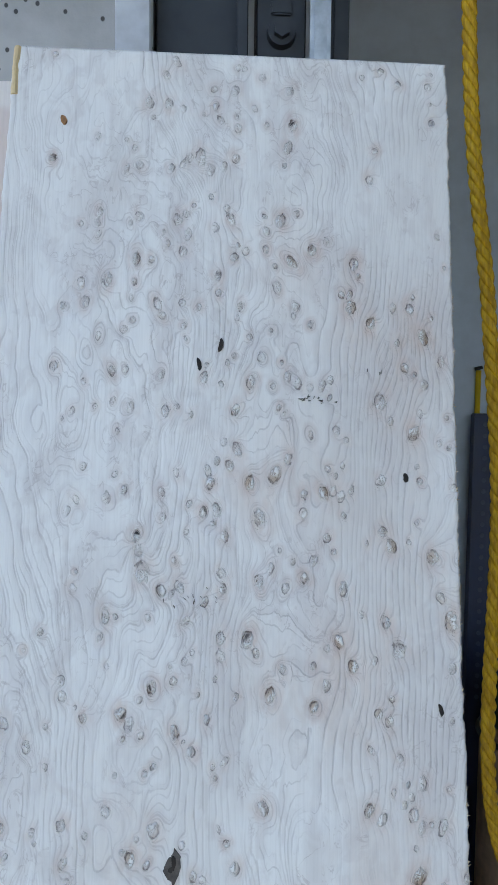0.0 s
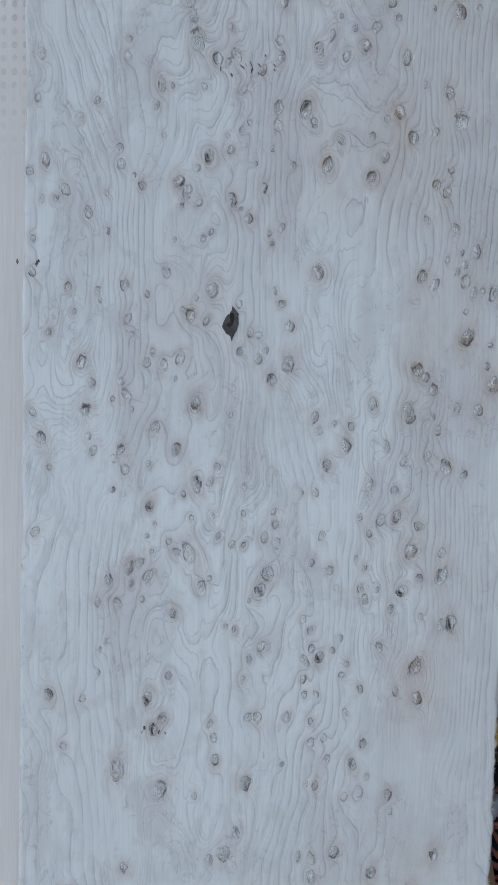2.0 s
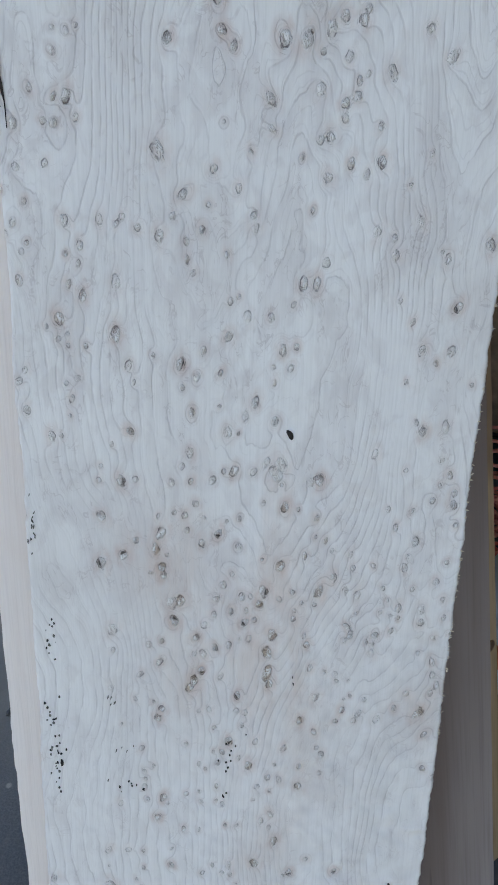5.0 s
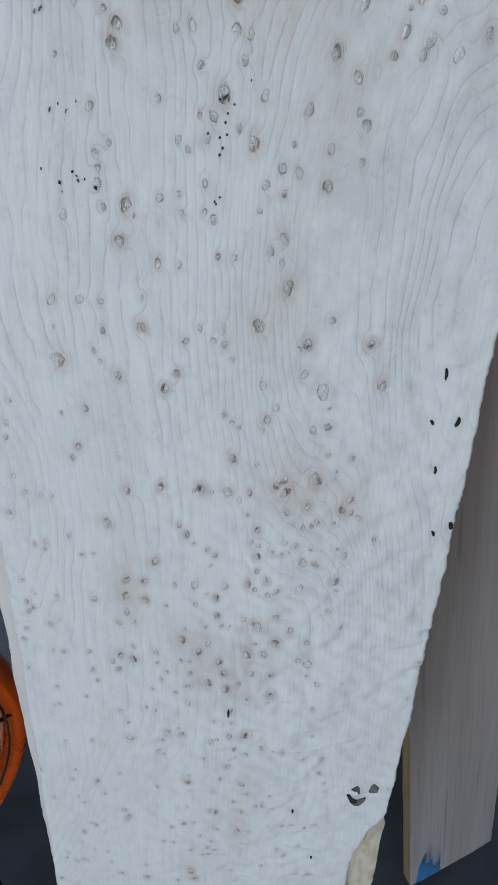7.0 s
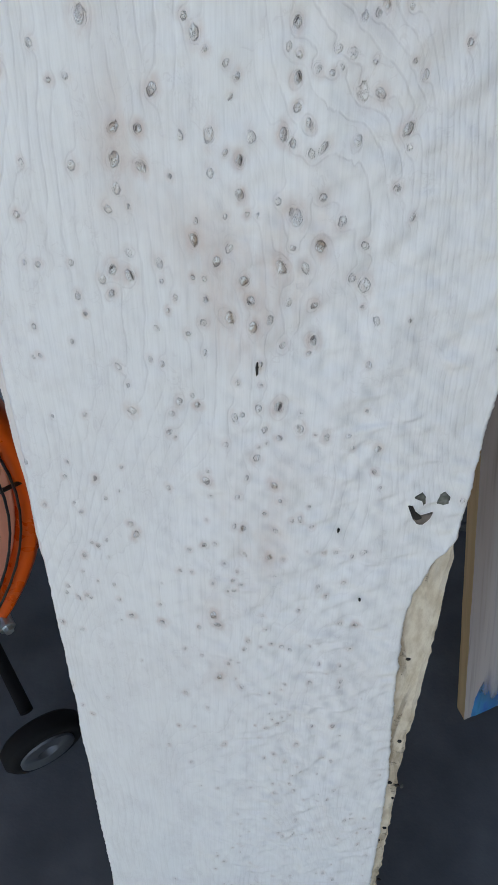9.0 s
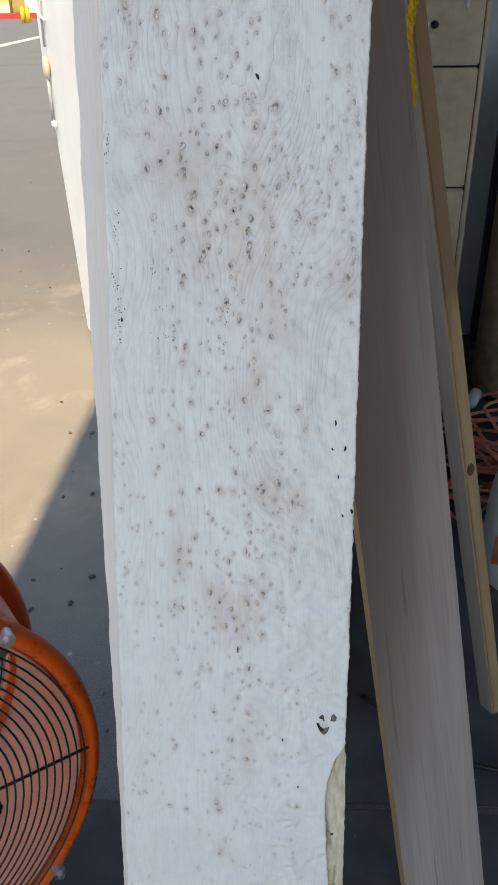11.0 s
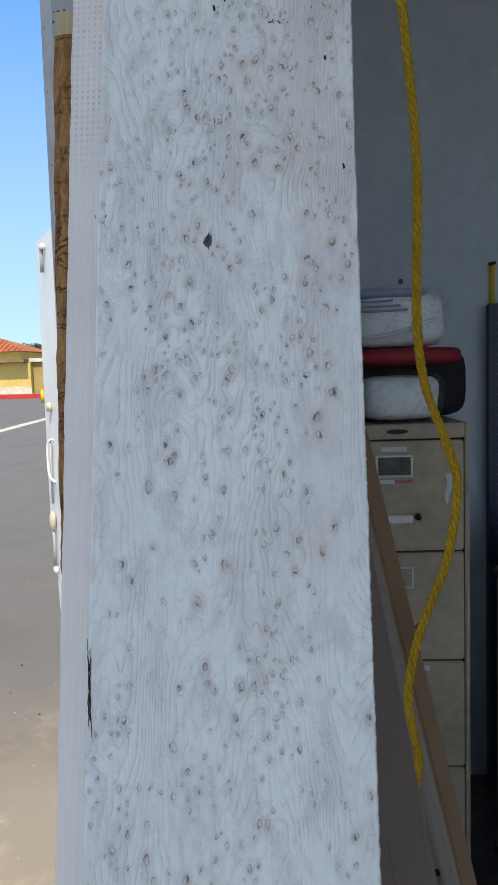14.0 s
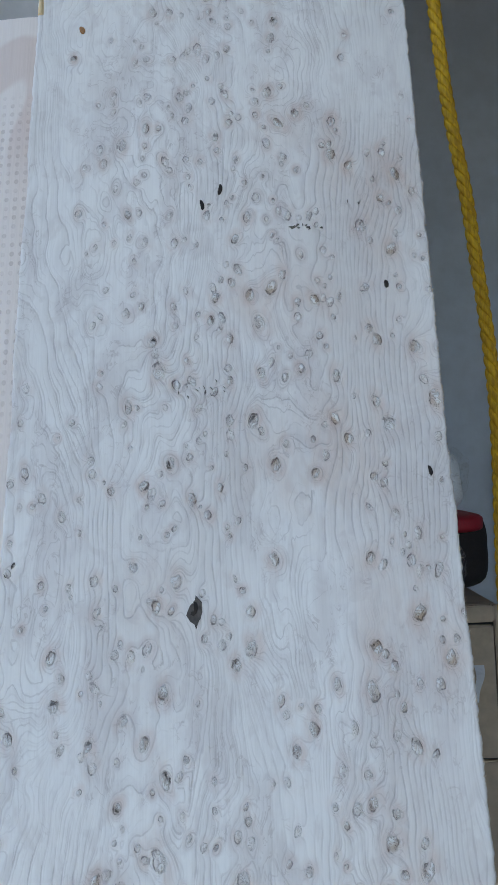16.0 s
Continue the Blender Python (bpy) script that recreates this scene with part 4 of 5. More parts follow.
patch("knot", [(174.6, -353.7), (178.1, -350.4), (180.2, -352.9), (180.5, -356.6), (179.8, -358.5), (178.5, -355.0), (176.6, -354.8)], M_KNOT_GREY)
patch("knot", [(186.2, -357.6), (187.4, -352.1), (189.8, -350.9), (192.6, -353.7), (192.2, -357.5), (189.7, -358.8)], M_KNOT_GREY)
patch("knot_heart", [(172.6, -360.6), (174.6, -359.4), (176.8, -364.0), (179.6, -367.0), (180.8, -368.4), (178.0, -369.6), (175.8, -368.0)], M_KNOT, 0.0015, jag=0.6)
rng = random.Random(2)
for u, v, w, h, tilt, bulge in BLACK_KNOTS:
    patch("knot", crescent(u, v, w * 0.88, h * 0.84, tilt, bulge * 0.95), M_KNOT, 0.0011)
rng = random.Random(23)
for i in range(13):
    u, v, q = rng.gauss(85.5, 4.5), rng.uniform(2, 62), rng.uniform(0.28, 0.62)
    patch("pin_hole", [(u - q, v), (u, v - q * 1.3), (u + q, v), (u, v + q * 1.3)], M_KNOT, 0.0011, jag=0.15)
for u0, v0, su, sv, way, n in ((87, 857, 4.5, 1.8, 2.2, 11), (141, 947, 4.2, 0.9, 0.5, 12), (120, 92, 3.0, 1.8, 1.3, 2), (28, 44, 3.2, 1.8, 1.3, 4), (50, 565, 3.4, 1.8, 1.4, 7), (-8, 772, 3.0, 1.8, 1.3, 4), (170, 962, 3.2, 1.8, 1.3, 3), (21, 75, 3.2, 1.8, 1.3, 4), (-11.5, 176, 1.2, 8.0, 1.57, 11)):
    for i in range(n):
        u, v, ln, a = u0 + rng.gauss(0, su), v0 + rng.gauss(0, sv), rng.uniform(1.0, 3.0), rng.gauss(way, 0.35)
        c, t, q = math.cos(a) * ln / 2, math.sin(a) * ln / 2, rng.uniform(0.12, 0.30)
        nu, nv = -math.sin(a) * q, math.cos(a) * q
        patch("scratch", [(u - c, v - t), (u + nu - c * 0.2, v + nv - t * 0.2), (u + nu * 0.6 + c * 0.5, v + nv * 0.6 + t * 0.5), (u + c, v + t), (u - nu, v - nv)], M_KNOT_GREY if i % 3 else M_KNOT_RIM, 0.0011, jag=0.5)
for u0, v0, su, sv, n in ((-7, 40, 2.6, 9, 26), (-9, 64, 2.5, 7, 10), (-7, 116, 2.5, 6, 12), (30, 20, 4, 3, 8)):
    for i in range(n):
        u, v, q = max(-19.0, rng.gauss(u0, su)), rng.gauss(v0, sv), rng.uniform(0.15, 0.62)
        patch("mould_speck", [(u - q, v - q * 0.4), (u + q * 0.3, v - q * 1.2), (u + q, v + q * 0.2), (u - q * 0.2, v + q * 1.3)], M_KNOT_GREY if i % 2 else M_KNOT, 0.0011, jag=0.6)
patch("knot", crescent(19, 1087, 4, 5.4, 0.3, 0.9), M_AMBER, 0.0011, "amber knot")

# a split along the edge: crooked cracks round a lifted pale sliver
for name, v0, run, u0, drift, half0, sway, seed in (("edge_split", 0.430, 0.072, -0.0140, 0.0044, 0.0010, 0.0013, 2), ("edge_split", 0.424, 0.034, -0.0118, 0.0010, 0.0006, 0.0009, 8), ("edge_split", 0.392, 0.026, -0.0128, 0.0012, 0.0008, 0.0008, 11)):
    bm = bmesh.new()
    prev = None
    for i in range(23):
        f = i / 22
        v = v0 - run * f
        mid = u0 + drift * f + sway * noise.noise((f * 5, seed, 2)) + 0.0005 * noise.noise((f * 17, seed, 5))
        half = half0 * math.sin(math.pi * (0.04 + 0.92 * f)) * (0.75 + 0.8 * noise.noise((f * 12, 3, seed)))
        half = max(half, 0.0002)
        deep = face_y(mid, v) - 0.0006
        pair = (bm.verts.new((mid - half, deep, v)), bm.verts.new((mid + half, deep, v)))
        if prev:
            bm.faces.new((prev[0], prev[1], pair[1], pair[0]))
        prev = pair
    part(name, bm, M_KNOT, slab, "dark crooked split along the edge")

# loose fibres on the sawn edge
rng = random.Random(5)
bm = bmesh.new()
for i in range(420):
    v = rng.uniform(0.05, 1.1)
    u = edge_at(v, RIGHT)
    a, ln = rng.uniform(-0.2, 1.2), rng.uniform(0.0005, 0.0016)
    w = rng.uniform(0.00015, 0.0004)
    p = Vector((u - 0.0006, rng.uniform(0.0, 0.003), v))
    q = p + Vector((math.cos(a) * ln, -rng.uniform(0, 0.001), math.sin(a) * ln))
    vs = [bm.verts.new(c) for c in (p + Vector((0, 0, -w)), p + Vector((0, 0.0004, w)), p + Vector((-0.0005, 0.0006, 0)), q)]
    for tri in ((0, 1, 3), (1, 2, 3), (2, 0, 3), (0, 2, 1)):
        bm.faces.new([vs[k] for k in tri])
tagged(part("splinters", bm, M_CUT, slab), "pale loose splinters on the sawn edge", kind="stuff")

M_TORN = simple("torn_sapwood", (0.76, 0.58, 0.33), 0.6, grain=200, vary=0.15)
part("torn_corner", plank([(1.07, -0.0075), (1.13, -0.0072)], [(1.07, -0.0068), (1.085, -0.0045), (1.10, -0.0052), (1.13, -0.0035)], 1.101, 1.1275, -0.0008, 0.012, step=0.003, wave=0.0002, across=3, seed=21), [M_TORN, M_TORN], slab, "torn yellowish corner")

second = empty("maple_board", LEAN)
tagged(second, "pinkish pale maple board with planer dot marks behind the birdseye board", "wooden board")
part("board_body", plank([(-1.0, -0.034), (-0.5, -0.033), (-0.04, -0.039), (0.25, -0.041), (0.86, -0.044), (1.13, -0.045)], [(-1, 0.12), (1.13, 0.12)], -0.999, 1.125, 0.0245, 0.048, seed=7, across=8), [M_SECOND, M_CUT], second)

third = empty("bark_edged_board", LEAN)
tagged(third, "rough board with a brown bark edge leaning behind the others", "wooden board")
T_LEFT = [(-1.0, -0.030), (0.0, -0.040), (0.46, -0.0465), (0.485, -0.0505), (0.78, -0.063), (1.0, -0.0705), (1.1, -0.072)]
part("bark", plank(T_LEFT, [(-1, 0.02), (1.1, 0.02)], 0.455, 0.985, 0.050, 0.075, seed=9, across=10, rough_left=0.0008, wave=0.003), [M_BARK, M_BARK], third, "brown ridged bark edge")
part("board_body", plank([(v, x + 0.0015) for v, x in T_LEFT], [(-1, 0.10), (1.1, 0.10)], -0.999, 1.012, 0.0535, 0.078, seed=10, across=6, rough_left=0.0006), [M_PALE_EDGE, M_PALE_EDGE], third)


def leaning(base, up, side):
    """The frame of a board that stands at base: z along up, x across as near as may be to side."""
    z = Vector(up).normalized()
    x = Vector(side)
    x = (x - z * x.dot(z)).normalized()
    y = z.cross(x)
    m = Matrix((x, y, z)).transposed().to_4x4()
    m.translation = base
    return m


def smear(name):
    """Blue paint dragged thin, with the wood showing through."""
    m = Nodes(name, 0.5)
    worn = m.noise((90.0, 90.0, 14.0), 4, 0.6)
    thin = m.math("ADD", m.span(m.axis(2), 0.0, 0.115, 0.0, 0.62, False), m.span(m.axis(0), 0.02, 0.05, 0.0, 0.25, False))
    m.set("Base Color", m.mix(m.span(worn, 0.35, 0.65), (0.008, 0.12, 0.46), (0.02, 0.27, 0.52)))
    m.set("Alpha", m.span(m.math("ADD", m.math("MULTIPLY", worn, 0.5), thin), 0.80, 0.35, 0.0, 0.95))
    return m.mat


M_SMEAR = smear("dragged_blue_paint")
brown = empty("planed_board", leaning((0.340, -0.014, 0.004), (-0.165, 0.205, 1.0), (0.905, 0.425, 0.0)))
tagged(brown, "grey-brown planed board with a blue paint mark leaning on the wall", "wooden board")
part("board_body", plank([(0, 0.0), (1.8, 0.0)], [(0, 0.127), (1.8, 0.127)], 0.0, 1.62, 0.0, 0.018, step=0.03, rough_left=0.0003, rough_right=0.0003, wave=0.0003, across=4, seed=11), [M_BROWN, M_PINE], brown)
part("paint_mark", plank([(0, 0.008), (0.04, 0.013), (0.1, 0.026)], [(0, 0.050), (0.1, 0.047)], 0.001, 0.118, -0.0006, 0.0004, step=0.003, rough_left=0.0014, rough_right=0.0012, wave=0.0, across=6, seed=14), [M_SMEAR, M_SMEAR], brown, "smeared bright blue paint mark")


def stained_pine(name):
    """Yellow pine with a brown heartwood stain over the upper length."""
    m = Nodes(name, 0.6, spec=0.3)
    bands, fine = m.noise((40.0, 40.0, 1.6), 3, 0.5, 0.8), m.noise((300.0, 300.0, 7.0), 3)
    c = m.mix(m.span(bands, 0.35, 0.7), (0.50, 0.35, 0.21), (0.38, 0.245, 0.13))
    c = m.mix(m.math("MULTIPLY", m.span(fine, 0.45, 0.8), 0.35), c, (0.18, 0.10, 0.04))
    edge = m.math("MULTIPLY_ADD", m.noise((30.0, 30.0, 6.0), 3), 0.25, m.axis(2))
    c = m.mix(m.math("MULTIPLY", m.span(edge, 0.93, 1.01), 0.8), c, (0.23, 0.14, 0.085))
    m.set("Base Color", c)
    m.bump(fine, 0.25, 0.0006)
    return m.mat


M_PINEKNOT = simple("pine_knot", (0.15, 0.075, 0.03), 0.5, grain=300, vary=0.4)
M_STUD = stained_pine("stained_pine")
stud = empty("pine_stud", leaning((0.552, 0.455, 0.008), (-0.224, 0.0, 1.0), (0.87, 0.5, 0.0)))
tagged(stud, "knotty yellow pine stud leaning beside the planed board", "stud")
part("stud_body", box(bmesh.new(), (0.0, 0.0, 0.0), (0.026, 0.038, 1.64), 0.003), M_STUD, stud)
part("grey_side", box(bmesh.new(), (-0.0022, 0.002, 0.003), (-0.0002, 0.036, 1.637), 0.0005, 1), M_STUDSIDE, stud, "grey side of the stud")
bm = bmesh.new()
bmesh.ops.create_icosphere(bm, subdivisions=2, radius=1.0, matrix=Matrix.Translation((0.012, 0.0, 0.575)) @ Matrix.Diagonal((0.008, 0.0012, 0.012, 1)))
part("stud_knot", bm, M_PINEKNOT, stud, "dark knot in the pine", smooth=True)

# ---- door track on the wall ----
M_CHAMFER = simple("pale_chamfer_coat", (0.52, 0.55, 0.60), 0.5, grain=90, vary=0.12)
track = empty("door_track", pose(0, 0, 0))
tagged(track, "dull steel roller door track bolted beside the concrete wall", "door track")
for lo, hi in (((0.046, 0.472, 0.0), (0.112, 0.478, 3.55)), ((0.046, 0.4785, 0.0), (0.052, 0.56, 3.55)), ((0.104, 0.452, 0.0), (0.112, 0.4715, 3.55))):
    part("channel_plate", box(bmesh.new(), lo, hi, 0.001, 1), M_STEEL, track)
# added pale strip gives the chamfered wall corner its brightness
part("chamfer_strip", box(bmesh.new(), (0.020, 0.4485, 0.0), (0.0445, 0.4512, 3.0), 0.001, 1), M_CHAMFER, track, "pale strip added to brighten the concrete chamfer")
part("angle_plate", box(bmesh.new(), (0.118, 0.462, 0.0), (0.153, 0.467, 3.55), 0.001, 1), M_STEEL, track)
part("angle_plate", box(bmesh.new(), (0.118, 0.4675, 0.0), (0.123, 0.54, 3.55), 0.001, 1), M_STEEL, track)
part("lip", box(bmesh.new(), (0.1545, 0.444, 0.0), (0.169, 0.452, 3.55), 0.003), M_GALV, track, "bright galvanised lip of the track")
part("guide", box(bmesh.new(), (0.1705, 0.455, 0.0), (0.183, 0.54, 3.55), 0.002), M_STEEL, track)
for z in (1.6, 2.132, 2.7):
    bm = rod(bmesh.new(), (0.1355, 0.4625, z), (0.1355, 0.4555, z), 0.0105, 0.0095, 24)
    rod(bm, (0.1355, 0.456, z), (0.1355, 0.450, z), 0.006, 0.006, 6)
    part("bolt", bm, M_STEEL, track, smooth=False)
    part("slot_plate", box(bmesh.new(), (0.128, 0.459, z + 0.013), (0.143, 0.462, z + 0.024), 0.001), M_STEEL, track)

# ---- filing cabinet ----
cab = empty("filing_cabinet", pose(0.263, 1.67, 0))
tagged(cab, "dented tan steel four-drawer filing cabinet with card holders", "filing cabinet")
bm = bmesh.new()
box(bm, (0, 0.02, 0.0), (0.38, 0.66, 1.42), 0.004)
part("carcass", bm, M_TAN, cab)
# black sheet stands in for the shade in the drawer gaps
part("inner_shadow", box(bmesh.new(), (0.012, 0.012, 0.09), (0.368, 0.0197, 1.384), 0.0), M_GAP, cab)
for lo, hi in (((0.0, 0.0, 0.0), (0.013, 0.0195, 1.42)), ((0.367, 0.0, 0.0), (0.38, 0.0195, 1.42)), ((0.0135, 0.0, 1.381), (0.3665, 0.0195, 1.42)), ((0.0135, 0.0, 0.0), (0.3665, 0.0195, 0.115))):
    part("face_frame", box(bmesh.new(), lo, hi, 0.003), M_TAN, cab)
bm = bmesh.new()
bmesh.ops.create_uvsphere(bm, u_segments=20, v_segments=8, radius=1, matrix=Matrix.Translation((0.185, 0.0, 1.401)) @ Matrix.Diagonal((0.030, 0.004, 0.0065, 1)))
part("lock_plate", bm, M_STEEL, cab, "dark oval lock plate", smooth=True)
for k in range(4):
    z = 1.375 - 0.3095 * k
    drawer = part("drawer", box(bmesh.new(), (0.0165, -0.003, z - 0.3035), (0.3635, 0.018, z), 0.004), M_TAN, cab)
    bm = bmesh.new()
    for lo, hi in (((0.125, -0.008, z - 0.043), (0.226, -0.0035, z - 0.037)), ((0.125, -0.008, z - 0.098), (0.226, -0.0035, z - 0.092)), ((0.125, -0.008, z - 0.092), (0.132, -0.0035, z - 0.043)), ((0.219, -0.008, z - 0.092), (0.226, -0.0035, z - 0.043))):
        box(bm, lo, hi, 0.0012, 1)
    part("card_holder", bm, M_CHROME, drawer, "bright metal card holder")
    part("card", box(bmesh.new(), (0.132, -0.0048, z - 0.092), (0.219, -0.0036, z - 0.043)), M_CARD if k == 0 else M_TAN, drawer)
    bm = box(bmesh.new(), (0.140, -0.026, z - 0.222), (0.222, -0.016, z - 0.200), 0.003)
    box(bm, (0.150, -0.018, z - 0.219), (0.162, -0.0035, z - 0.203), 0.002)
    box(bm, (0.200, -0.018, z - 0.219), (0.212, -0.0035, z - 0.203), 0.002)
    part("pull", bm, M_CHROME, drawer, "chromed bar pull")
    bm = rod(bmesh.new(), (0.238, -0.0035, z - 0.208), (0.238, -0.020, z - 0.208), 0.010, 0.008, 18)
    part("latch_button", bm, M_BLACK, drawer, "black thumb latch", smooth=True)
part("sticker", box(bmesh.new(), (0.141, -0.0046, 1.375 - 0.028), (0.210, -0.0034, 1.375 - 0.015)), M_PAPER, cab, "white paper strip")
part("sticker", box(bmesh.new(), (0.137, -0.0046, 1.375 - 0.116), (0.176, -0.0034, 1.375 - 0.105)), M_PAPER, cab, "white end of a label strip")
part("sticker", box(bmesh.new(), (0.1765, -0.0046, 1.375 - 0.115), (0.223, -0.0034, 1.375 - 0.105)), M_REDTAPE, cab, "faded red label strip")
part("sticker", box(bmesh.new(), (0.246, -0.0046, 0.754 - 0.022), (0.268, -0.0034, 0.754 - 0.008)), M_PAPER, cab, "small white paper tag")
bm = bmesh.new()
for i in range(9):
    f = i / 8
    x = 0.326 + 0.004 * math.sin(f * 6) - 0.006 * f
    w = 0.012 * (1 - f) ** 0.6 + 0.002
    bm.verts.new((x - w, -0.0045 - 0.004 * math.sin(f * 5) ** 2, 1.285 - 0.085 * f))
    bm.verts.new((x + w * 0.7, -0.0045, 1.285 - 0.085 * f))
bm.verts.ensure_lookup_table()
for i in range(8):
    bm.faces.new([bm.verts[k] for k in (2 * i, 2 * i + 1, 2 * i + 3, 2 * i + 2)])
part("torn_tape", bm, M_PAPER, cab, "torn scrap of white tape")


# ---- packages on the cabinet ----
def pillow(bm, lo, hi, power=3.2, crumple=0.012, seed=0, scale=9.0, sub=5):
    """A soft packed bundle: a rounded box with creases."""
    r = bmesh.ops.create_cube(bm, size=2.0)
    bmesh.ops.subdivide_edges(bm, edges=bm.edges[:], cuts=2 ** sub // 2, use_grid_fill=True)
    mid = [(a + b) / 2 for a, b in zip(lo, hi)]
    half = [(b - a) / 2 for a, b in zip(lo, hi)]
    for v in bm.verts:
        c = v.co
        ln = (abs(c.x) ** power + abs(c.y) ** power + abs(c.z) ** power) ** (1 / power)
        p = Vector([m + h * q / ln for m, h, q in zip(mid, half, c)])
        n = noise.noise(p * scale + Vector((seed, 0, 0))) + 0.6 * abs(noise.noise(p * scale * 2.3 + Vector((0, seed, 0))))
        d = (p - Vector(mid)).normalized()
        q = p + d * crumple * (n - 0.4)
        q.z = max(q.z, lo[2])
        v.co = q
    return bm


roll = empty("film_wrapped_bundle", pose(0.35, 1.70, 1.422))
tagged(roll, "white bundle in crinkled clear film on the filing cabinet", "package")
part("bundle_core", pillow(bmesh.new(), (0.012, 0.012, 0.003), (0.232, 0.30, 0.132), 5, 0.008, 1, 14, 4), M_CLOTH, roll, "folded white goods", smooth=True)
part("film", pillow(bmesh.new(), (0.0, 0.0, 0.0), (0.247, 0.32, 0.143), 4.5, 0.012, 4, 18, 5), M_FILM, roll, "crinkled clear film", smooth=True)
case = empty("soft_case", pose(0.36, 1.83, 1.422))
tagged(case, "black soft case with a red top band beside the wrapped bundle", "case")
part("case_body", pillow(bmesh.new(), (-0.02, 0.0, 0.0), (0.330, 0.36, 0.206), 5, 0.004, 2, 8, 4), M_DARKBAG, case, smooth=True)
part("top_band", pillow(bmesh.new(), (-0.025, -0.12, 0.158), (0.290, 0.28, 0.209), 5, 0.003, 3, 8, 4), M_RED, case, "red fabric top band", smooth=True)
bag = empty("wrapped_pillow_pack", pose(0.33, 1.71, 1.628))
tagged(bag, "white and blue packed bedding in clear plastic stacked on the case", "package")
part("bedding", pillow(bmesh.new(), (0.0, 0.012, 0.0), (0.272, 0.34, 0.160), 4.5, 0.010, 6, 11, 4), M_CLOTH, bag, "white folded bedding", smooth=True)
part("printed_band", pillow(bmesh.new(), (-0.004, 0.006, 0.138), (0.225, 0.30, 0.166), 5, 0.004, 7, 10, 4), M_BLUE_PRINT, bag, "blue printed band", smooth=True)
part("film", pillow(bmesh.new(), (-0.008, 0.0, 0.0), (0.295, 0.36, 0.180), 3.6, 0.020, 8, 14, 5), M_FILM, bag, "loose clear plastic", smooth=True)
for k in range(3):
    part("print_bar", sweep(bmesh.new(), smooth_path([(0.015, -0.006 - 0.002 * k, 0.128 - 0.013 * k), (0.06, -0.010, 0.126 - 0.013 * k), (0.115 + 0.02 * k, -0.009, 0.129 - 0.013 * k)], 6), 0.0032, 6), M_BLUE_PRINT, bag, "unreadable dark blue print", smooth=True)
part("hem", sweep(bmesh.new(), smooth_path([(-0.01, -0.004, 0.030), (0.08, -0.012, 0.034), (0.16, -0.012, 0.052), (0.235, 0.004, 0.078)], 8), 0.005, 8), M_CLOTH, bag, "white folded hem", smooth=True)

# ---- other things inside ----
panel = empty("perforated_panel", pose(0.880, 2.372, 0))
tagged(panel, "dark navy perforated steel panel standing against the grey wall", "steel panel")
part("sheet", box(bmesh.new(), (0, 0.004, 0), (0.6, 0.050, 1.79), 0.004), M_NAVY, panel)
part("edge_flange", box(bmesh.new(), (-0.003, -0.004, 0), (0.012, 0.0035, 1.79), 0.002), M_NAVY, panel)
hole = bmesh.new()
rod(hole, (0, 0.0045, 0), (0, 0.0020, 0), 0.0075, 0.0075, 10)
first = part("punched_hole", hole, M_HOLE, panel, "pale blue punched hole", m=pose(0.036, 0, 1.755))
for i in range(4):
    for k in range(26):
        if i or k:
            ob = new("punched_hole", first.data)
            ob.parent = panel
            ob.matrix_local = pose(0.036 + 0.036 * i, 0, 1.755 - 0.036 * k)
pole = empty("yellow_pole", pose(0, 0, 0))
tagged(pole, "thin yellow pole leaning on the wall by the perforated panel", "pole")
part("shaft", rod(bmesh.new(), (0.900, 2.436, 0.0), (0.907, 2.438, 1.93), 0.009), M_YELLOW, pole, smooth=True)
part("hook", rod(bmesh.new(), (0.894, 2.436, 1.934), (0.918, 2.436, 1.940), 0.006), M_BLACK, pole, smooth=True)

nail = empty("wall_hook", pose(0.58, 2.45, 1.885))
tagged(nail, "small dark screw head in the grey wall", "screw")
part("head", rod(bmesh.new(), (0, -0.008, 0), (0, 0, 0), 0.009, 0.010, 12), M_BLACK, nail)
part("shank", rod(bmesh.new(), (0, 0.0, 0), (0, 0.02, 0), 0.004, 0.004, 8), M_STEEL, nail)

tube = empty("cardboard_drum", pose(0.965, 1.96, 0))
tagged(tube, "mottled brown fibre drum standing on the floor by the filing cabinet", "drum")
bm = bmesh.new()
rod(bm, (0, 0, 0.012), (0, 0, 0.93), 0.165, 0.165, 48)
part("drum_wall", bm, M_MOTTLED, tube, smooth=False)
for z in (0.008, 0.922):
    ringp = [(0.168 * math.cos(a * math.pi / 24), 0.168 * math.sin(a * math.pi / 24), z) for a in range(48)]
    part("rim", sweep(bmesh.new(), ringp, 0.008, 8, True), M_STEEL, tube, "steel rim", smooth=True)
sack = empty("green_sack", pose(0.93, 1.93, 0.934))
tagged(sack, "dark green crumpled sack lying on the fibre drum", "sack")
part("sack_body", pillow(bmesh.new(), (-0.13, -0.11, 0.0), (0.15, 0.12, 0.16), 2.6, 0.03, 12, 8, 4), M_GREEN, sack, smooth=True)

bin_ = empty("blue_crate", pose(0.93, 1.55, 0))
tagged(bin_, "dark blue plastic crate on the floor", "crate")
for lo, hi in (((0, 0, 0), (0.36, 0.28, 0.01)), ((0, 0, 0.0105), (0.36, 0.008, 0.16)), ((0, 0.272, 0.0105), (0.36, 0.28, 0.16)), ((0, 0.0085, 0.0105), (0.008, 0.2715, 0.16)), ((0.352, 0.0085, 0.0105), (0.36, 0.2715, 0.16))):
    part("crate_panel", box(bmesh.new(), lo, hi, 0.002, 1), M_BLUECRATE, bin_)


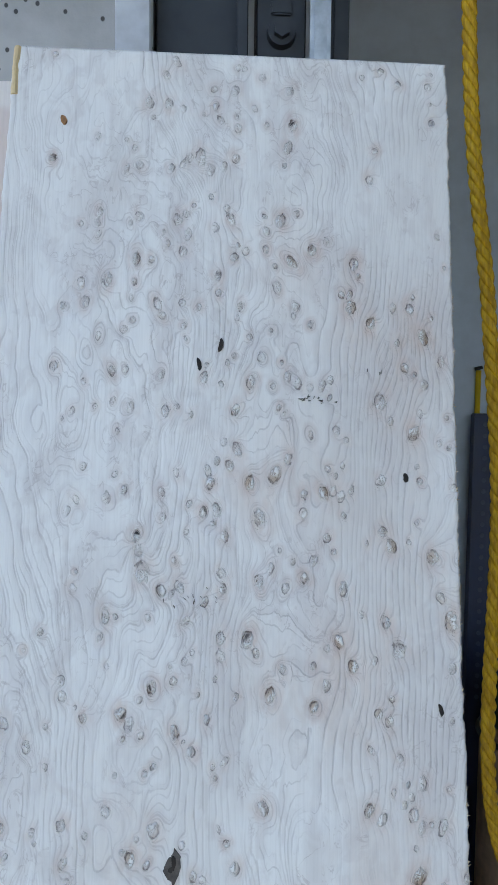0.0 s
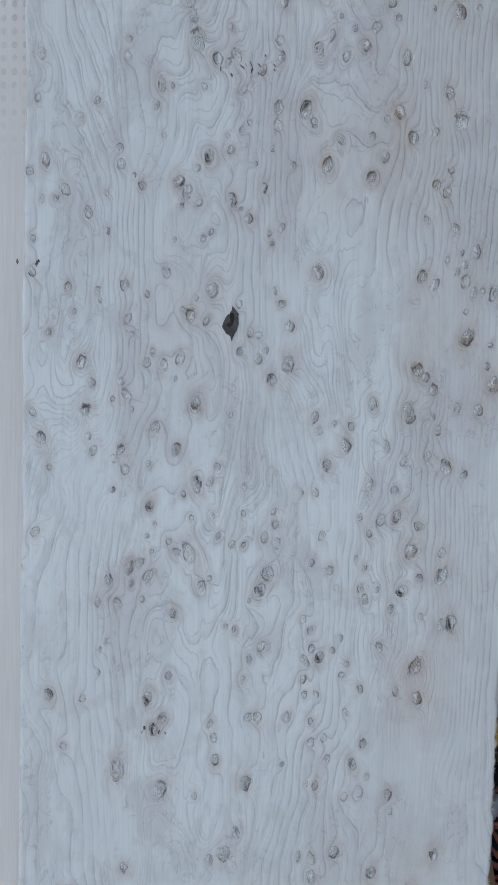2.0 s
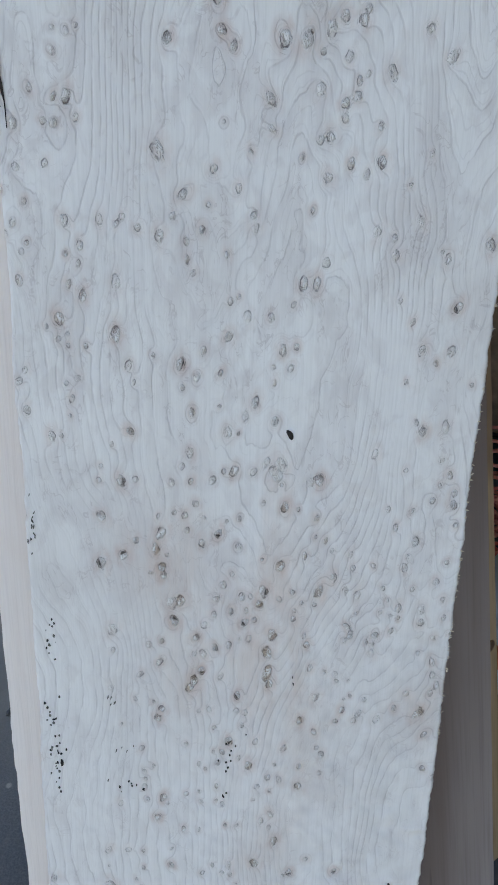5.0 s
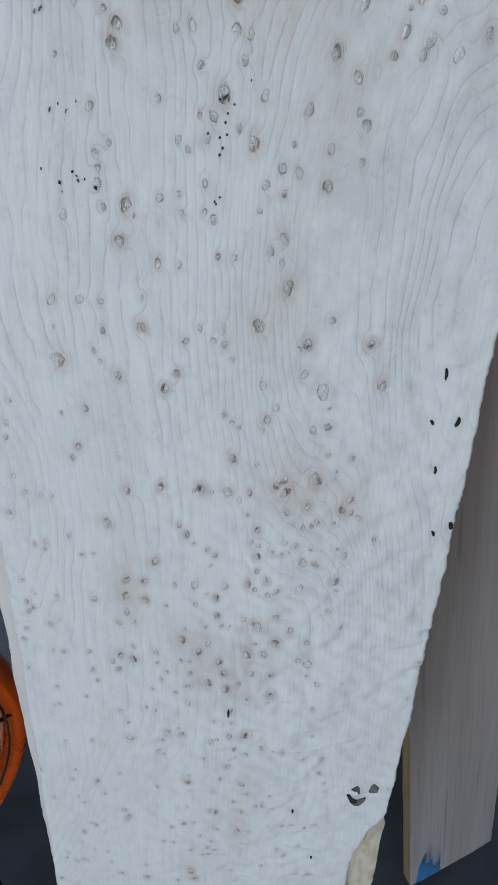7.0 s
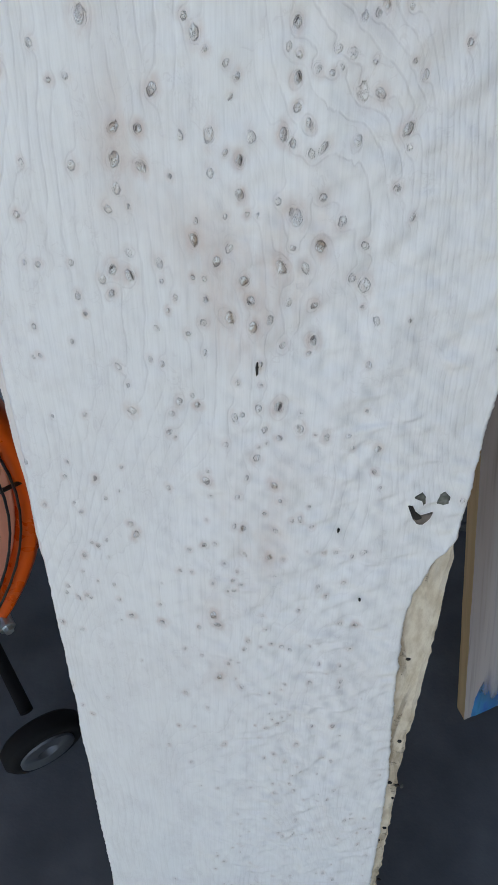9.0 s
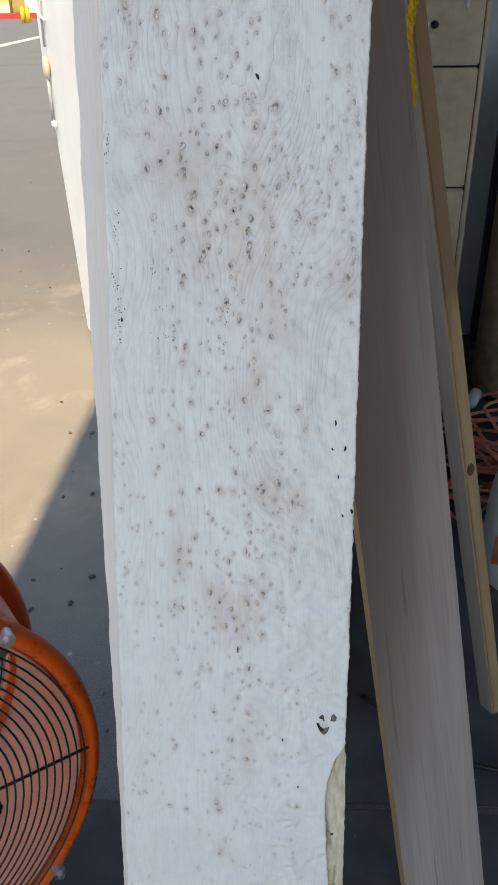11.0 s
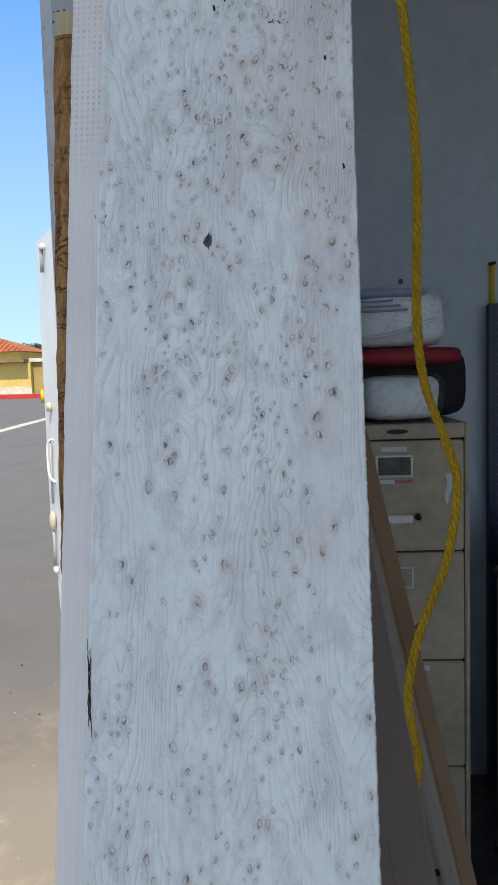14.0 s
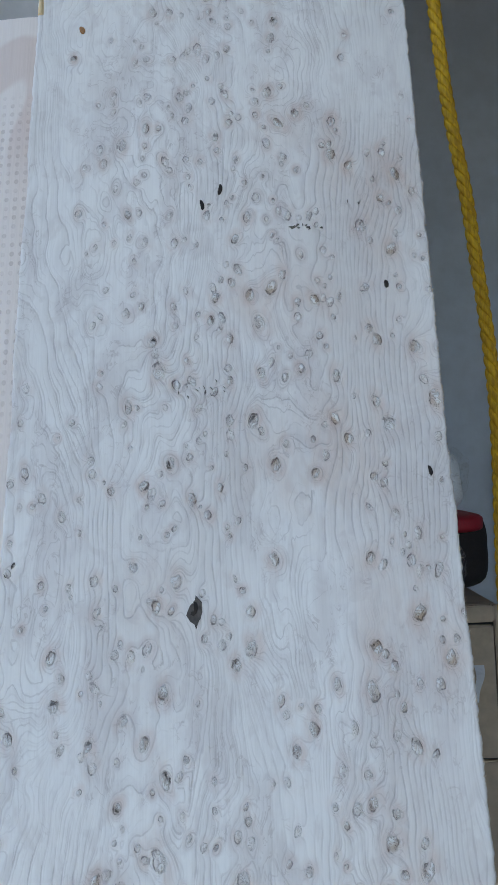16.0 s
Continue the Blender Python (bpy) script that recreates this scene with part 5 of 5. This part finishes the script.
def cord_loops(cx, cy, n, seed, rmin, rmax, ztop, r):
    """Loosely coiled cord: loops that wander and lift off the floor."""
    g = random.Random(seed)
    pts = []
    for i in range(n * 10):
        a = 2 * math.pi * i / 10
        rr = rmin + (rmax - rmin) * (0.5 + 0.5 * math.sin(a * 0.37 + seed))
        ox, oy = 0.10 * math.sin(i * 0.071 + seed), 0.10 * math.cos(i * 0.053 + seed)
        z = r + ztop * (0.5 + 0.5 * math.sin(a * 0.63 + seed * 2)) ** 2 * (0.4 + 0.6 * i / (n * 10))
        pts.append((cx + ox + rr * math.cos(a) + g.uniform(-0.015, 0.015), cy + oy + rr * 0.8 * math.sin(a) + g.uniform(-0.015, 0.015), z))
    return smooth_path(pts, 4)


cord = empty("extension_cord", pose(0, 0, 0))
tagged(cord, "faded orange extension cord in a loose heap on the floor", "cord")
part("cord_run", sweep(bmesh.new(), cord_loops(0.80, 1.44, 13, 3, 0.08, 0.23, 0.17, 0.0055), 0.0055, 7), M_CORD, cord, smooth=True)
part("socket", rod(bmesh.new(), (0.690, 1.50, 0.160), (0.716, 1.555, 0.172), 0.015, 0.019, 14), M_PAPER, cord, "pale plug socket", smooth=True)
cord = empty("extension_cord", pose(0, 0, 0))
tagged(cord, "dull red cord coiled under the orange one", "cord")
part("cord_run", sweep(bmesh.new(), cord_loops(0.86, 1.25, 8, 9, 0.07, 0.20, 0.08, 0.005), 0.005, 7), M_REDCORD, cord, smooth=True)
cord = empty("power_cable", pose(0, 0, 0))
tagged(cord, "thin black cable lying across the floor", "cable")
part("cable_run", sweep(bmesh.new(), smooth_path([(0.30, 0.50, 0.005), (0.46, 0.36, 0.005), (0.60, 0.30, 0.005), (0.72, 0.10, 0.005), (0.66, -0.12, 0.005), (0.50, -0.20, 0.005)], 10), 0.0045, 8), M_BLACK, cord, smooth=True)

jug = empty("sprayer_tank", pose(0.735, 0.90, 0))
tagged(jug, "white plastic sprayer tank with black hose and orange label", "sprayer")
bm = bmesh.new()
prof = [(0.0, 0.0), (0.10, 0.0), (0.118, 0.012), (0.122, 0.06), (0.124, 0.22), (0.118, 0.29), (0.095, 0.335), (0.055, 0.362), (0.042, 0.368), (0.040, 0.385), (0.0, 0.386)]
seg, rings = 40, []
for r, z in prof:
    rings.append([bm.verts.new((max(r, 1e-4) * math.cos(2 * math.pi * k / seg), max(r, 1e-4) * math.sin(2 * math.pi * k / seg), z * 0.88)) for k in range(seg)])
for a, b in zip(rings, rings[1:]):
    for k in range(seg):
        bm.faces.new((a[k], a[(k + 1) % seg], b[(k + 1) % seg], b[k]))
part("tank", bm, M_JUG, jug, smooth=True)
bm = rod(bmesh.new(), (0, 0, 0.338), (0, 0, 0.382), 0.044, 0.040, 24)
rod(bm, (0, 0, 0.382), (0, 0, 0.45), 0.012, 0.012, 12)
part("pump_cap", bm, M_BLACK, jug)
part("hose", sweep(bmesh.new(), smooth_path([(-0.035, -0.03, 0.355), (-0.075, -0.06, 0.36), (-0.10, -0.09, 0.33), (-0.085, -0.10, 0.29)], 8), 0.010, 10), M_BLACK, jug, "black hose and nozzle", smooth=True)
bm = bmesh.new()
for i in range(9):
    a = radians(205 + 9 * i)
    for z in (0.075 + 0.012 * math.sin(i), 0.150 + 0.01 * math.cos(i * 1.7)):
        bm.verts.new((0.1262 * math.cos(a), 0.1262 * math.sin(a), z))
bm.verts.ensure_lookup_table()
for i in range(8):
    bm.faces.new([bm.verts[k] for k in (2 * i, 2 * i + 2, 2 * i + 3, 2 * i + 1)])
part("paper_label", bm, M_ORANGELABEL, jug, "worn orange label")

# ---- rope ----
rope = empty("yellow_rope", pose(0, 0, 0))
tagged(rope, "twisted yellow rope hanging from a ceiling hook by the doorway", "rope")
line = smooth_path([(0.25, 0.44, 3.585), (0.253, 0.44, 2.8), (0.262, 0.44, 2.16), (0.283, 0.44, 1.94), (0.294, 0.438, 1.80), (0.292, 0.436, 1.64), (0.300, 0.436, 1.56), (0.326, 0.434, 1.485), (0.335, 0.430, 1.44), (0.322, 0.424, 1.36), (0.287, 0.415, 1.27), (0.274, 0.408, 1.20), (0.284, 0.404, 1.13), (0.276, 0.402, 1.08)], 100)
run, last, cuts = 0.0, None, []
for p in line:
    run += (p - last).length if last is not None else 0.0
    last = p
    cuts.append((run, p))
for k in range(3):
    turn = [p + Vector((math.cos(d * 210 + k * 2.0944), math.sin(d * 210 + k * 2.0944), 0)) * 0.0026 for d, p in cuts]
    part("strand", sweep(bmesh.new(), turn, 0.0030, 8), M_ROPE, rope, smooth=True)
bm = sweep(bmesh.new(), [(0.25 + 0.02 * math.cos(a / 8 * math.pi), 0.44, 3.588 + 0.02 * math.sin(a / 8 * math.pi)) for a in range(-2, 11)], 0.004, 8)
part("hook", bm, M_STEEL, rope, "steel hook", smooth=True)

# ---- fan ----
M_RIMSTEEL = simple("dull_wheel_steel", (0.12, 0.13, 0.15), 0.5, 0.5, grain=60, vary=0.3)
FX, FZ, FY, FR = 0.0, 0.4275, 0.0, 0.336
fan = empty("drum_fan", pose(-0.354, -0.164, 0, 0, 0, 38))
tagged(fan, "orange enamelled drum fan with a black wire guard on casters", "fan")
part("front_rim", ring_profile(bmesh.new(), (FX, FZ), FY, [(FR - 0.0255, 0.026), (FR - 0.022, 0.009), (FR - 0.013, 0.001), (FR - 0.004, 0.008), (FR, 0.022), (FR - 0.006, 0.036), (FR - 0.018, 0.046), (FR - 0.0255, 0.046)], 96), M_ORANGE, fan, smooth=True)
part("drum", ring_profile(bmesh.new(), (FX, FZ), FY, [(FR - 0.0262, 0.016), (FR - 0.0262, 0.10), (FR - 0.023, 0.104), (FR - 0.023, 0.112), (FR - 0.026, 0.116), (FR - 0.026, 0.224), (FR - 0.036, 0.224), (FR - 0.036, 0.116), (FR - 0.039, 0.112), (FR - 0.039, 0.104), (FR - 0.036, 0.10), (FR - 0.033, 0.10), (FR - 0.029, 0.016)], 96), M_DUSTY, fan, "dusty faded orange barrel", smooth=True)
part("rear_rim", ring_profile(bmesh.new(), (FX, FZ), FY, [(FR - 0.038, 0.225), (FR - 0.020, 0.225), (FR - 0.004, 0.235), (FR, 0.248), (FR - 0.010, 0.26), (FR - 0.040, 0.254)], 96), M_ORANGE, fan, smooth=True)
for y, sign in ((FY + 0.004, 1), (FY + 0.252, 0)):
    guard = part("guard", rod(bmesh.new(), (FX, y, FZ), (FX, y + 0.004, FZ), 0.036, 0.036, 24), M_BLACK, fan)
    for i in range(27):
        r = 0.046 + 0.01015 * i
        ringp = [(FX + r * math.cos(a * math.pi / 36), y, FZ + r * math.sin(a * math.pi / 36)) for a in range(72)]
        part("guard_ring", sweep(bmesh.new(), ringp, 0.0013, 6, True), M_BLACK, guard, smooth=True)
    for k in range(8):
        a = radians(41 + 45 * k) if sign else radians(10 + 45 * k)
        part("guard_spoke", rod(bmesh.new(), (FX + 0.03 * math.cos(a), y + 0.004, FZ + 0.03 * math.sin(a)), (FX + 0.328 * math.cos(a), y + 0.004, FZ + 0.328 * math.sin(a)), 0.0021, None, 8), M_BLACK, guard, smooth=True)
for a in (41, -41, 139, -139):
    a = radians(a)
    p = Vector((FX + 0.325 * math.cos(a), FY - 0.004, FZ + 0.325 * math.sin(a)))
    bm = rod(bmesh.new(), p + Vector((0, 0.012, 0)), p - Vector((0, 0.002, 0)), 0.0082, 0.0082, 20)
    rod(bm, p - Vector((0, 0.002, 0)), p - Vector((0, 0.007, 0)), 0.0055, 0.0048, 6)
    part("guard_bolt", bm, M_GALV, fan)
part("motor", rod(bmesh.new(), (FX, FY + 0.12, FZ), (FX, FY + 0.235, FZ), 0.085, 0.08, 32), M_STEEL, fan, "dark motor housing")
part("hub", rod(bmesh.new(), (FX, FY + 0.07, FZ), (FX, FY + 0.13, FZ), 0.05, 0.06, 24), M_GALV, fan)
for k in range(3):
    a0 = radians(45 + 120 * k)
    bm = bmesh.new()
    grid = []
    for i in range(8):
        r = 0.05 + 0.25 * i / 7
        row = []
        for j in range(7):
            a = a0 + (j / 6 - 0.5) * (0.9 - 0.3 * i / 7)
            row.append(bm.verts.new((FX + r * math.cos(a), FY + 0.10 + (j / 6 - 0.5) * 0.075, FZ + r * math.sin(a))))
        grid.append(row)
    faces = [bm.faces.new((grid[i][j], grid[i + 1][j], grid[i + 1][j + 1], grid[i][j + 1])) for i in range(7) for j in range(6)]
    bmesh.ops.solidify(bm, geom=faces, thickness=0.002)
    part("blade", bm, M_GALV, fan, "pressed steel blade", smooth=True)
bm = sweep(bmesh.new(), smooth_path([(0.215, -0.03, 0.062), (0.215, 0.12, 0.062), (0.215, 0.33, 0.062), (0, 0.37, 0.062), (-0.215, 0.33, 0.062), (-0.215, 0.12, 0.062), (-0.215, -0.03, 0.062)], 8), 0.008, 12)
part("base_frame", bm, M_RUBBER, fan, "black tube base", smooth=True)
for sx in (-1, 1):
    part("bracket", box(bmesh.new(), (sx * 0.220 - 0.02, 0.13, 0.055), (sx * 0.220 + 0.02, 0.18, 0.22), 0.004), M_RUBBER, fan)
    for y in (-0.055, 0.32):
        wheel = part("caster", ring_profile(bmesh.new(), (sx * 0.215, 0.0475), y - 0.022, [(0.030, 0.0), (0.042, 0.0), (0.0472, 0.005), (0.0472, 0.019), (0.042, 0.024), (0.030, 0.024)], 40), M_RUBBER, fan, "black rubber caster", smooth=True)
        part("wheel_rim", ring_profile(bmesh.new(), (sx * 0.215, 0.0475), y - 0.024, [(0.012, 0.0), (0.024, 0.004), (0.0315, -0.001), (0.0315, 0.026), (0.012, 0.026)], 32), M_RIMSTEEL, wheel, "grey metal wheel rim", smooth=True)

# ---- white steel door standing open outside ----
door = empty("door_1", pose(-0.82, 2.655, 0, 0, 0, -62.8))
tagged(door, "white steel door leaf with bolts and pull handle, standing open in the sun", "door", kind="structure")
leaf = [(0.0, 1.0), (0.0, 2.10), (0.012, 2.112), (1.5, 2.112), (1.5, 0.02), (0.235, 0.02), (0.066, 0.86), (0.040, 0.94)]
part("leaf", prism(bmesh.new(), leaf, 0.0, 0.045), M_WHITE, door)
part("top_bracket", box(bmesh.new(), (0.15, -0.022, 2.055), (0.19, -0.001, 2.075), 0.004), M_WHITE, door)
part("top_bolt", rod(bmesh.new(), (0.165, -0.012, 2.06), (0.160, -0.012, 1.97), 0.007), M_GREYPAINT, door, "grey slide bolt", smooth=True)
bm = sweep(bmesh.new(), smooth_path([(0.145, -0.002, 1.335), (0.128, -0.018, 1.32), (0.122, -0.021, 1.25), (0.130, -0.018, 1.19), (0.150, -0.002, 1.165)], 8), 0.005, 10)
part("pull_handle", bm, M_WHITE, door, "curved white pull handle", smooth=True)
part("latch_rod", rod(bmesh.new(), (0.13, -0.01, 1.33), (0.122, -0.01, 1.08), 0.004), M_GREYPAINT, door, smooth=True)
for z in (1.195, 1.16):
    part("latch_knob", rod(bmesh.new(), (-0.022, 0.012, z), (0.012, 0.012, z), 0.009, 0.009, 14), M_WHITE, door, smooth=True)
bm = bmesh.new()
bmesh.ops.create_uvsphere(bm, u_segments=16, v_segments=10, radius=1, matrix=Matrix.Translation((0.120, -0.013, 1.01)) @ Matrix.Diagonal((0.024, 0.014, 0.040, 1)))
part("lock_cover", bm, M_CREAM, door, "cream lock cover", smooth=True)
part("lower_rod", rod(bmesh.new(), (0.12, -0.012, 0.97), (0.125, -0.012, 0.83), 0.006), M_GREYPAINT, door, smooth=True)
part("rod_foot", box(bmesh.new(), (0.11, -0.020, 0.805), (0.14, -0.002, 0.83), 0.005), M_WHITE, door)
bm = bmesh.new()
bmesh.ops.create_uvsphere(bm, u_segments=12, v_segments=8, radius=1, matrix=Matrix.Translation((0.14, -0.010, 1.46)) @ Matrix.Diagonal((0.030, 0.011, 0.02, 1)))
part("upper_catch", bm, M_CREAM, door, "cream upper catch", smooth=True)

# ---- the lot beyond ----
line = empty("parking_line")
tagged(line, "worn white painted parking line on the asphalt", "road marking", kind="structure")
bm = bmesh.new()
vs = [bm.verts.new(p) for p in ((-8.0, 16.0, 0.001), (-7.62, 16.0, 0.001), (-8.94, 36.0, 0.001), (-9.32, 36.0, 0.001))]
bm.faces.new(vs)
part("paint", bm, M_LINE, line)
kerb = empty("kerb")
tagged(kerb, "red painted kerb along the far side of the lot", "kerb", kind="structure")
for i in range(14):
    part("kerb_stone", box(bmesh.new(), (-62 + 4.2 * i, 55.0, -0.05), (-62 + 4.2 * i + 4.18, 55.5, 0.30), 0.02), M_KERB, kerb)
tagged(boxes("far_pavement", (-62, 55.5, -0.05), (-3.3, 58, 0.28), M_WALK), "pale concrete walk behind the kerb", "pavement", kind="structure")
post = empty("bollard", pose(-14.02, 45.2, 0))
tagged(post, "short yellow painted steel bollard on the lot", "bollard", group="yellow bollards")
bm = rod(bmesh.new(), (0, 0, -0.004), (0, 0, 0.70), 0.11, 0.11, 18)
bmesh.ops.create_uvsphere(bm, u_segments=18, v_segments=8, radius=0.11, matrix=Matrix.Translation((0, 0, 0.70)))
part("bollard_tube", bm, M_YELLOW, post, smooth=True)
copy_thing(post, pose(-13.74, 45.2, 0))

house = empty("yellow_building", pose(-45, 58.0, 0.28))
tagged(house, "low yellow stucco building with a terracotta hip roof", "building")
part("wall", box(bmesh.new(), (0, 0, 0), (26.2, 9, 2.35), 0.02), M_STUCCO, house)
part("base_band", box(bmesh.new(), (-0.03, -0.04, 0), (26.23, -0.003, 0.55), 0.01), M_TRIM, house, "beige base band")
part("side_wing", box(bmesh.new(), (26.24, 0.5, 0), (30.5, 9, 2.35), 0.02), M_WING, house, "shaded yellow recessed wing")
part("raised_storey", box(bmesh.new(), (1.0, 1.4, 2.61), (25.0, 8.4, 3.24), 0.02), M_STUCCO, house, "yellow raised storey under the tiled roof")
part("fascia", box(bmesh.new(), (-0.8, -0.9, 2.36), (26.0, 9.8, 2.60), 0.02), M_FASCIA, house, "brown eave board")
part("porch_fascia", box(bmesh.new(), (26.02, 0.2, 2.38), (31.0, 9.8, 2.68), 0.02), M_TRIM, house, "pale porch fascia")
bm = bmesh.new()
base = [bm.verts.new(p) for p in ((0, 0.9, 3.25), (25.6, 0.9, 3.25), (25.6, 8.9, 3.25), (0, 8.9, 3.25))]
ridge = [bm.verts.new(p) for p in ((4, 4.9, 4.6), (21.8, 4.9, 4.6))]
for f in ((base[0], base[1], ridge[1], ridge[0]), (base[1], base[2], ridge[1]), (base[2], base[3], ridge[0], ridge[1]), (base[3], base[0], ridge[0]), base[::-1]):
    bm.faces.new(f)
roofp = part("roof", bm, M_ROOF, house, "terracotta tile roof")
for i in range(60):
    x = 0.1 + 25.4 * i / 59
    f = max(0.0, min(1.0, x / 4, (25.6 - x) / 3.8))
    if f > 0.05:
        part("tile_rib", rod(bmesh.new(), (x, 0.9, 3.28), (x, 0.9 + 4.0 * f, 3.28 + 1.35 * f), 0.05, None, 6), M_ROOF, roofp)
van = empty("white_kiosk", pose(-17.3, 56.6, 0.28))
tagged(van, "small white utility box by the yellow building", "utility box")
part("box_body", box(bmesh.new(), (0, 0, 0), (0.7, 0.6, 2.5), 0.04), M_WHITE, van)
part("box_door", box(bmesh.new(), (0.06, -0.02, 0.15), (0.64, -0.003, 2.3), 0.01), M_WHITE, van)


def tree(x, y, height, spread, seed):
    """A far tree: tapered trunk, limbs, and a crown of many leaf clumps."""
    g = random.Random(seed)
    t = empty("tree", pose(x, y, -0.05))
    tagged(t, "dark green leafy tree behind the yellow building", "tree", group="trees behind the building")
    bm = rod(bmesh.new(), (0, 0, 0), (0.1, 0, height * 0.5), 0.18, 0.09, 10)
    for k in range(6):
        a = g.uniform(0, 6.28)
        rod(bm, (0.07, 0, height * (0.35 + 0.03 * k)), (spread * 0.5 * math.cos(a), spread * 0.5 * math.sin(a), height * g.uniform(0.6, 0.85)), 0.06, 0.02, 7)
    part("trunk", bm, M_TRUNK, t)
    vs, fs = [], []
    for i in range(900):
        a, b, r = g.uniform(0, 6.28), g.uniform(-0.7, 1.4), g.uniform(0.35, 1.0) ** 0.5
        lump = 1 + 0.35 * noise.noise((math.cos(a) * 1.7, math.sin(a) * 1.7, b * 2 + seed))
        p = Vector((math.cos(a) * math.cos(b) * spread * r * lump, math.sin(a) * math.cos(b) * spread * r * lump, height * 0.68 + math.sin(b) * height * 0.30 * r * lump))
        s = g.uniform(0.07, 0.16)
        d1 = Vector((g.uniform(-1, 1), g.uniform(-1, 1), g.uniform(-1, 1))).normalized() * s
        d2 = Vector((g.uniform(-1, 1), g.uniform(-1, 1), g.uniform(-1, 1))).normalized() * s
        n = len(vs)
        vs += [p - d1, p + d2, p + d1, p - d2]
        fs.append((n, n + 1, n + 2, n + 3))
    mesh = bpy.data.meshes.new("crown")
    mesh.from_pydata(vs, [], fs)
    mesh.materials.append(M_LEAF)
    ob = new("crown", mesh)
    ob.parent = t
    return t


for i, (x, y, h, sp) in enumerate(((-24.3, 78, 5.0, 1.4), (-26.6, 82, 5.2, 1.6), (-22.6, 80, 4.4, 1.3), (-33, 82, 5.4, 2.0))):
    tree(x, y, h, sp, i + 4)

# ---- stones and crumbs on the ground ----
rng = random.Random(11)
bm = bmesh.new()
for i in range(170):
    if i < 70:
        x, y, s = rng.uniform(-0.52, -0.03), rng.uniform(0.24, 1.6), rng.uniform(0.002, 0.008)
    elif i < 130:
        x, y, s = rng.uniform(-2.8, -0.5), rng.uniform(1.0, 6.0), rng.uniform(0.003, 0.008)
    else:
        x, y, s = rng.uniform(0.2, 1.0), rng.uniform(-0.2, 1.1), rng.uniform(0.001, 0.003)
    z = 0.0 if x > -0.128 else -0.004
    m = pose(x, y, z + s * 0.45, rng.uniform(0, 90), 0, rng.uniform(0, 360)) @ Matrix.Diagonal((s * 1.4, s, s * 0.8, 1))
    bmesh.ops.create_icosphere(bm, subdivisions=1, radius=1.0, matrix=m)
tagged(part("stones", bm, M_STONE), "small loose stones and crumbs on the ground", "stones", kind="stuff")
